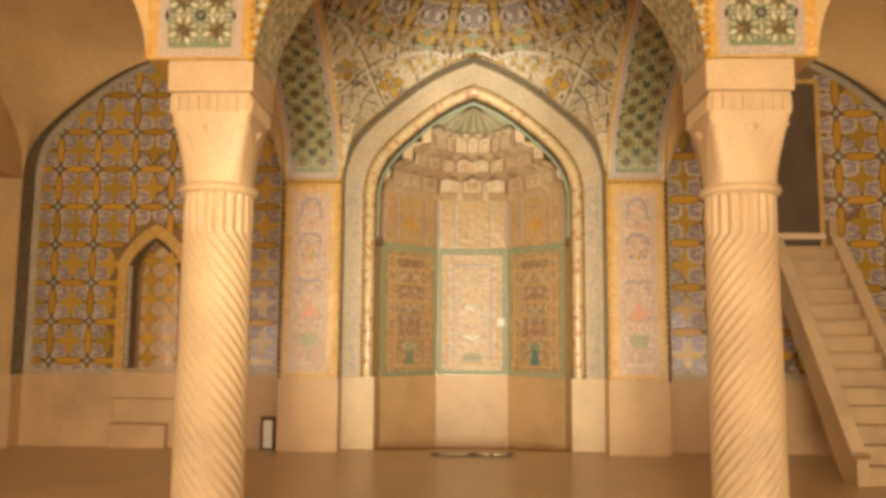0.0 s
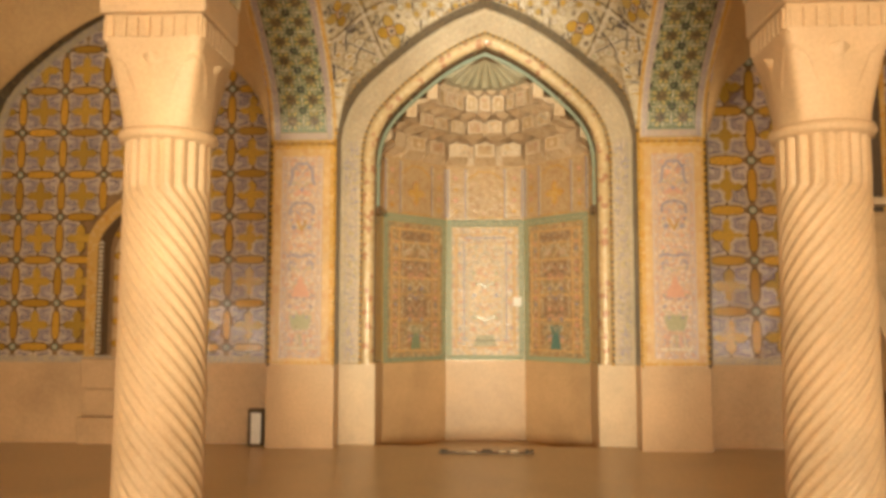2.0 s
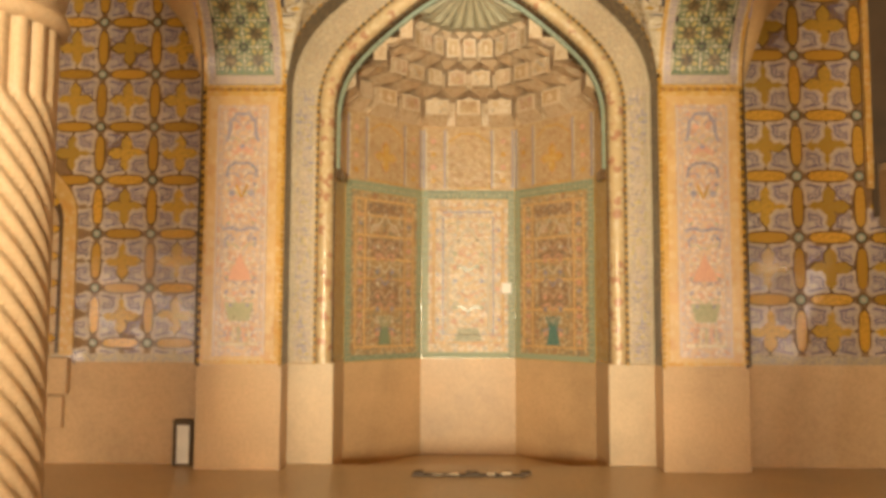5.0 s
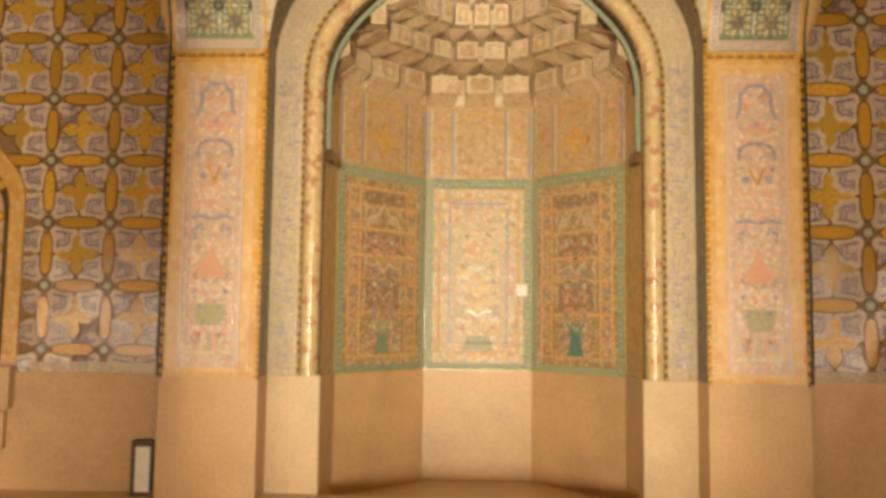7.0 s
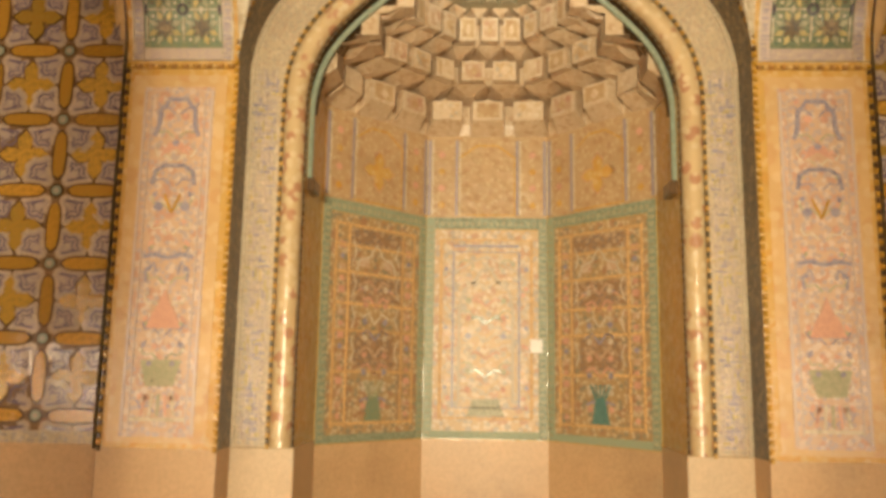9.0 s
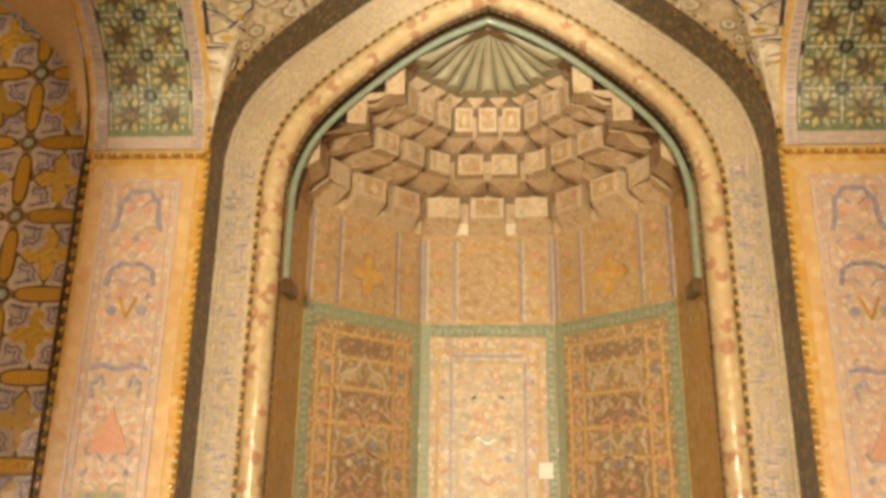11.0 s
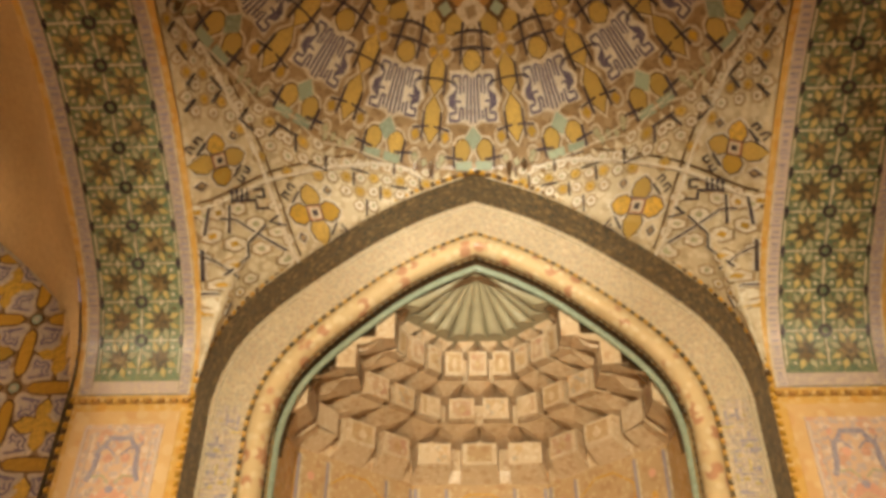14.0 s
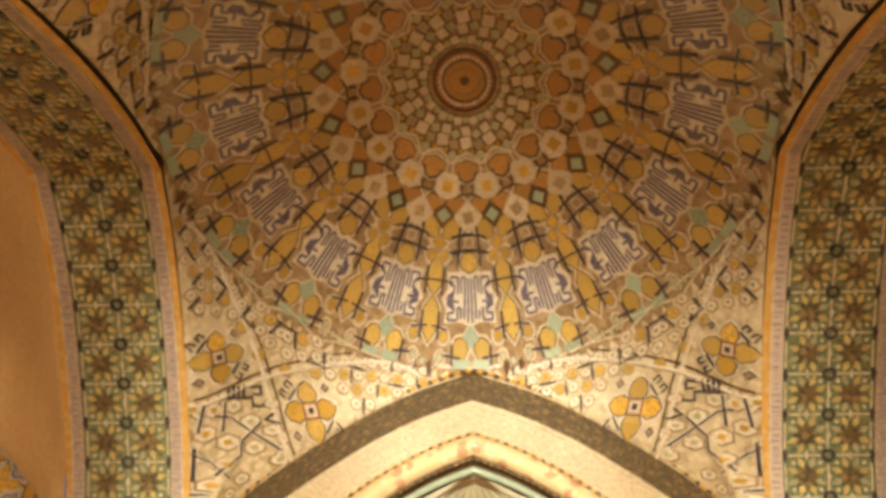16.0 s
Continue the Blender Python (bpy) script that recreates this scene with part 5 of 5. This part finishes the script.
    for u in (-w + 0.03, -w * 0.5, w * 0.5, w - 0.03):
        bm = bmesh.new()
        ribbon(bm, [(u, 3.17), (u, 3.93)], 0.024, fm, 0, 0.010)
        part("frieze_line", bm, "ink_blue", mihrab)
        bm = bmesh.new()
        ribbon(bm, [(u + 0.03, 3.17), (u + 0.03, 3.93)], 0.016, fm, 0, 0.010)
        part("frieze_line", bm, "cream", mihrab)
    bm = bmesh.new()
    ribbon(bm, [(-w * 0.46, 3.17), (w * 0.46, 3.17), (w * 0.46, 3.75), (0.1, 3.88), (-0.1, 3.88), (-w * 0.46, 3.75)], 0.024, fm, 0, 0.0085, True)
    part("frieze_frame", bm, "amber", mihrab)
    if k != 1:
        bm = bmesh.new()
        inlay(bm, moved(CROSS, 0, 3.48, 0.55), fm, 0, 0.010, 1, 0.012)
        part("rosette", bm, ["amber", "rose"], mihrab)
    for sg in (-1, 1):
        for j in range(4):
            bm = bmesh.new()
            inlay(bm, moved(disc_pts(0.035, 8), sg * w * 0.75, 3.27 + 0.17 * j), fm, 0, 0.010)
            part("flower", bm, "rose" if j % 2 else "amber", mihrab)


FOCUS = (0.0, 0.42)


def niche_plan(t, R):
    """A point of the niche's plan, t from the right end to the left, drawn in by R towards the front."""
    path = [(JIN, 0.42), (JIN, 1.07), (0.6, 2.02), (-0.6, 2.02), (-JIN, 1.07), (-JIN, 0.42)]
    d = [0.0]
    for a, b in zip(path, path[1:]):
        d.append(d[-1] + math.hypot(b[0] - a[0], b[1] - a[1]))
    s = t * d[-1]
    x, y = float(np.interp(s, d, [p[0] for p in path])), float(np.interp(s, d, [p[1] for p in path]))
    return (FOCUS[0] + (x - FOCUS[0]) * R, FOCUS[1] + (y - FOCUS[1]) * R)


# tiers of brackets: foot and radius of each, and where it ends; every other tier is shifted by half a bracket
TIERS = [(4.08, 0.91, 4.345, 0.67, 0.0), (4.345, 0.67, 4.60, 0.475, 0.5), (4.60, 0.475, 4.90, 0.365, 0.0)]
CELLS = 11


def bracket_form(t, z0, ra, z1, rb):
    """A box that hangs before the wall, with a pointed hood over it and a cove that carries the next tier."""
    rows = []
    cols = [-0.5, -0.43, -0.385, -0.375, -0.30, -0.22, -0.15, -0.09, -0.04]
    cols = cols + [0.0] + [-c for c in reversed(cols)]
    for f in (0.0, 0.35, 0.68, 0.735, 0.75, 0.79, 0.83, 0.87, 0.91, 0.95, 0.97, 1.0):
        wide = 0.38 if f < 0.74 else 0.38 * max(0.0, 1 - ((f - 0.73) / 0.24) ** 1.6)
        grow = max(0.0, (f - 0.66) / 0.34) ** 0.6
        row = []
        for p in cols:
            if f < 0.74:
                R = ra - 0.035 if abs(p) <= wide else ra + 0.065
            elif abs(p) <= wide:
                R = ra + 0.035
            else:
                R = ra + 0.01 + (rb + 0.03 - ra - 0.01) * grow
            row.append((*niche_plan(min(1.0, max(0.0, t + p / CELLS)), R), z0 + (z1 - z0) * f))
        rows.append(row)
    foot = min(1.0, ra + 0.10)
    low = 3.965 if foot > 0.99 else z0 + 0.004
    rows.insert(0, [(*niche_plan(min(1.0, max(0.0, t + p / CELLS)), foot), low) for p in cols])
    return rows


for tier, (z0, ra, z1, rb, shift) in enumerate(TIERS):
    for c in range(CELLS + (1 if shift else 0)):
        t = (c + 0.5 - shift) / CELLS
        bm = bmesh.new()
        strip(bm, bracket_form(t, z0, ra, z1, rb))
        br = part("bracket", bm, "muq", mihrab)
        if not 0.02 < t < 0.98:
            continue
        # pale frame and painted field on the face of the bracket
        h = z1 - z0
        for wide, foot, head, out, m in ((0.37, 0.015, 0.725, 0.004, "muq_pale"), (0.27, 0.10, 0.64, 0.009, ("frieze", "floral", "rose_wash")[(abs(c - 5) + tier) % 3])):
            bm = bmesh.new()
            plan = [(p / CELLS, q) for p, q in ((-wide, foot), (wide, foot), (wide, head), (-wide, head))]
            bm.faces.new([bm.verts.new((*niche_plan(t + dt, ra - 0.035 - out), z0 + h * f)) for dt, f in plan])
            part("bracket_face", bm, m, br)
        bm = bmesh.new()
        drop = [(0.0, 0.14), (0.10, 0.24), (0.12, 0.34), (0.06, 0.44), (0.0, 0.52), (-0.06, 0.44), (-0.12, 0.34), (-0.10, 0.24)]
        bm.faces.new([bm.verts.new((*niche_plan(t + p / CELLS, ra - 0.049), z0 + h * f)) for p, f in drop])
        part("leaf", bm, "frieze" if (c + tier) % 2 else "muq_pale", br)
# end faces of the tiers, and the band they spring from
for sx in (-1, 1):
    bm = bmesh.new()
    strip(bm, [[(sx * (JIN - 0.002), y, z) for z in (3.93, 4.10)] for y in (0.40, 1.07)])
    part("springing", bm, "muq", mihrab)
# pleated fan under the crown
bm = bmesh.new()
z0, apex = 4.885, (0.0, 0.44, 5.215)
rows = []
n = CELLS * 6
for f in (0.0, 0.2, 0.4, 0.6, 0.8, 0.97):
    row = []
    for i in range(n + 1):
        p = (i / n * CELLS) % 1.0 - 0.5
        R = 0.385 * (1 - f) * (1.0 - 0.20 * math.cos(math.pi * p) ** 0.35 if abs(p) < 0.49 else 1.0)
        x, y = niche_plan(i / n, R)
        row.append((x, y + 0.05 * math.sin(math.pi * f), z0 + (apex[2] - z0) * (f ** 0.9)))
    rows.append(row)
rows.insert(0, [(*niche_plan(i / n, 0.47), z0 + 0.004) for i in range(n + 1)])
strip(bm, rows)
part("fan", bm, "fan", mihrab, "pleated grey-green fan at the crown")

# edges of the rope moulding
rope_line = lambda a, z0, z1, y: [(a, y, DADO)] + [(x, y, z) for x, z in arch_curve(a, z0, z1)] + [(-a, y, DADO)]
bead_row(mihrab, rope_line(1.645, 3.79, 5.46, TILE_Y - 0.012), 0.040, ["amber", "soffit"], 1.0)
# inner row in dark colours, painting the shadow inside the moulding
bead_row(mihrab, rope_line(1.465, 3.72, 5.25, TILE_Y + 0.02), 0.030, ["soffit", "brown"], 1.0)
bead_row(mihrab, rope_line(1.90, 3.94, 5.75, TILE_Y - 0.004), 0.020, ["cream"], 1.3)
for sx in (-1, 1):
    bm = bmesh.new()
    box(bm, *sorted((sx * 1.39, sx * 1.47)), TILE_Y + 0.06, TILE_Y + 0.30, 3.02, 3.13, 0, 0.015)
    part("corbel", bm, "brown", mihrab, "small dark corbel")

# white card on the niche wall
bm = bmesh.new()
box(bm, -0.06, 0.06, -0.012, 0.0, -0.065, 0.065, 0, 0.003)
card = tagged(finish("wall_card", bm, "white"), "small white card fixed to the niche wall", "card")
card.location = (0.485, 2.000, 1.89)

# narrow strip lying on the floor before the niche
bm = bmesh.new()
box(bm, -0.58, 0.52, -0.04, 0.04, 0.0, 0.02, 0, 0.004)
rnd = random.Random(3)
for k in range(7):
    x = -0.55 + 0.17 * k + rnd.uniform(-0.02, 0.02)
    box(bm, x, x + rnd.uniform(0.06, 0.12), -0.05, 0.05, 0.02, 0.035 + rnd.uniform(0, 0.02), 1 if k % 3 else 0, 0.004)
slab = tagged(finish("floor_grate", bm, ["dark", "dado_pale"]), "narrow dark grate with pale bars on the floor", "grate")
slab.location = (0, -0.25, 0)


# electrical box that leans beside the pier
def meter_box():
    ob = thing("meter_box", "narrow white box in a dark frame beside the pier", "box", (-2.965, 0.18, 0))
    bm = bmesh.new()
    box(bm, -0.10, 0.10, -0.05, 0.05, 0.0, 0.47, 0, 0.008)
    part("case", bm, "dark", ob, "dark wooden frame")
    bm = bmesh.new()
    box(bm, -0.055, 0.075, -0.062, -0.048, 0.03, 0.42, 0, 0.006)
    part("front", bm, "white", ob, "white front panel")
    return ob


meter_box()


# ---- stepped pulpit ----
def pulpit():
    ob = thing("minbar", "tall brown stone pulpit stair with low stringers", "minbar", (4.31, -2.15, 0))
    steps, rise, run, w = 14, 0.212, 0.165, 1.0
    for k in range(steps):
        bm = bmesh.new()
        base = max(0.0, (k + 1) * rise - 0.5)
        last = 0.5 if k == steps - 1 else 0.0
        box(bm, 0.13, w - 0.13, k * run, k * run + run + 0.02 + last, base, (k + 1) * rise - 0.035)
        box(bm, 0.11, w - 0.11, k * run - 0.03, k * run + run + last, (k + 1) * rise - 0.033, (k + 1) * rise, 0, 0.008)
        part("step", bm, "minbar", ob)
    top, end = steps * rise, steps * run
    for x in (0.0, w - 0.13):
        bm = bmesh.new()
        prof = [(-0.06, 0), (-0.06, 0.30), (0.02, 0.33), (end - 0.12, top + 0.10), (end + 0.16, top + 0.10), (end + 0.16, top - 0.45), (end - 0.12, top - 0.52), (0.30, 0)]
        strip(bm, [[(x, y, z) for y, z in prof], [(x + 0.13, y, z) for y, z in prof]], 0, True)
        for q in (x, x + 0.13):
            bm.faces.new([bm.verts.new((q, y, z)) for y, z in prof])
        part("stringer", bm, "minbar", ob)
        # paler stone on the stringer's top paints the light falling on it
        bm = bmesh.new()
        rail = [(-0.07, 0.29), (0.02, 0.32), (end - 0.12, top + 0.09)]
        up = [(y - (0.0 if i else 0.02), z + 0.05) for i, (y, z) in enumerate(rail)]
        strip(bm, [[(x - 0.02, y, z) for y, z in rail], [(x - 0.02, y, z) for y, z in up], [(x + 0.15, y, z) for y, z in up], [(x + 0.15, y, z) for y, z in rail]])
        part("coping", bm, "dado_pale", ob, "coping painted paler as the lit top of the stringer")
    bm = bmesh.new()
    box(bm, 0.0, w - 0.22, end - 0.12, end + 0.38, top + 0.104, top + 0.20, 0, 0.015)
    part("seat", bm, "dado_pale", ob, "thick pale stone seat slab")
    bm = bmesh.new()
    box(bm, 0.02, 0.42, end + 0.12, end + 0.38, top + 0.202, top + 0.36, 0, 0.015)
    part("backrest", bm, "minbar", ob)
    bm = bmesh.new()
    box(bm, w - 0.12, w - 0.01, end - 0.02, end + 0.10, top + 0.102, top + 0.42, 0, 0.012)
    part("post", bm, "minbar", ob)
    return ob


pulpit()
# flat dark sheet on the wall, painting in the shade of a deep recess
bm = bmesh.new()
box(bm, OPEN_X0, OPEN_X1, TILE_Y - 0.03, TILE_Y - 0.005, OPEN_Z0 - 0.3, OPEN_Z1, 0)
setting("door_1", bm, "dark", "flat dark sheet painted as the shaded recess above the pulpit", "recess")
bm = bmesh.new()
box(bm, OPEN_X1, OPEN_X1 + 0.07, TILE_Y - 0.06, TILE_Y, OPEN_Z0, OPEN_Z1, 0, 0.01)
box(bm, OPEN_X0 - 0.07, OPEN_X0, TILE_Y - 0.06, TILE_Y, OPEN_Z0, OPEN_Z1, 0, 0.01)
box(bm, OPEN_X0 - 0.07, OPEN_X1 + 0.07, TILE_Y - 0.06, TILE_Y, OPEN_Z1 + 0.002, OPEN_Z1 + 0.07, 0, 0.01)
setting("trim_door", bm, "amber", "amber tile frame of the recess", "trim")
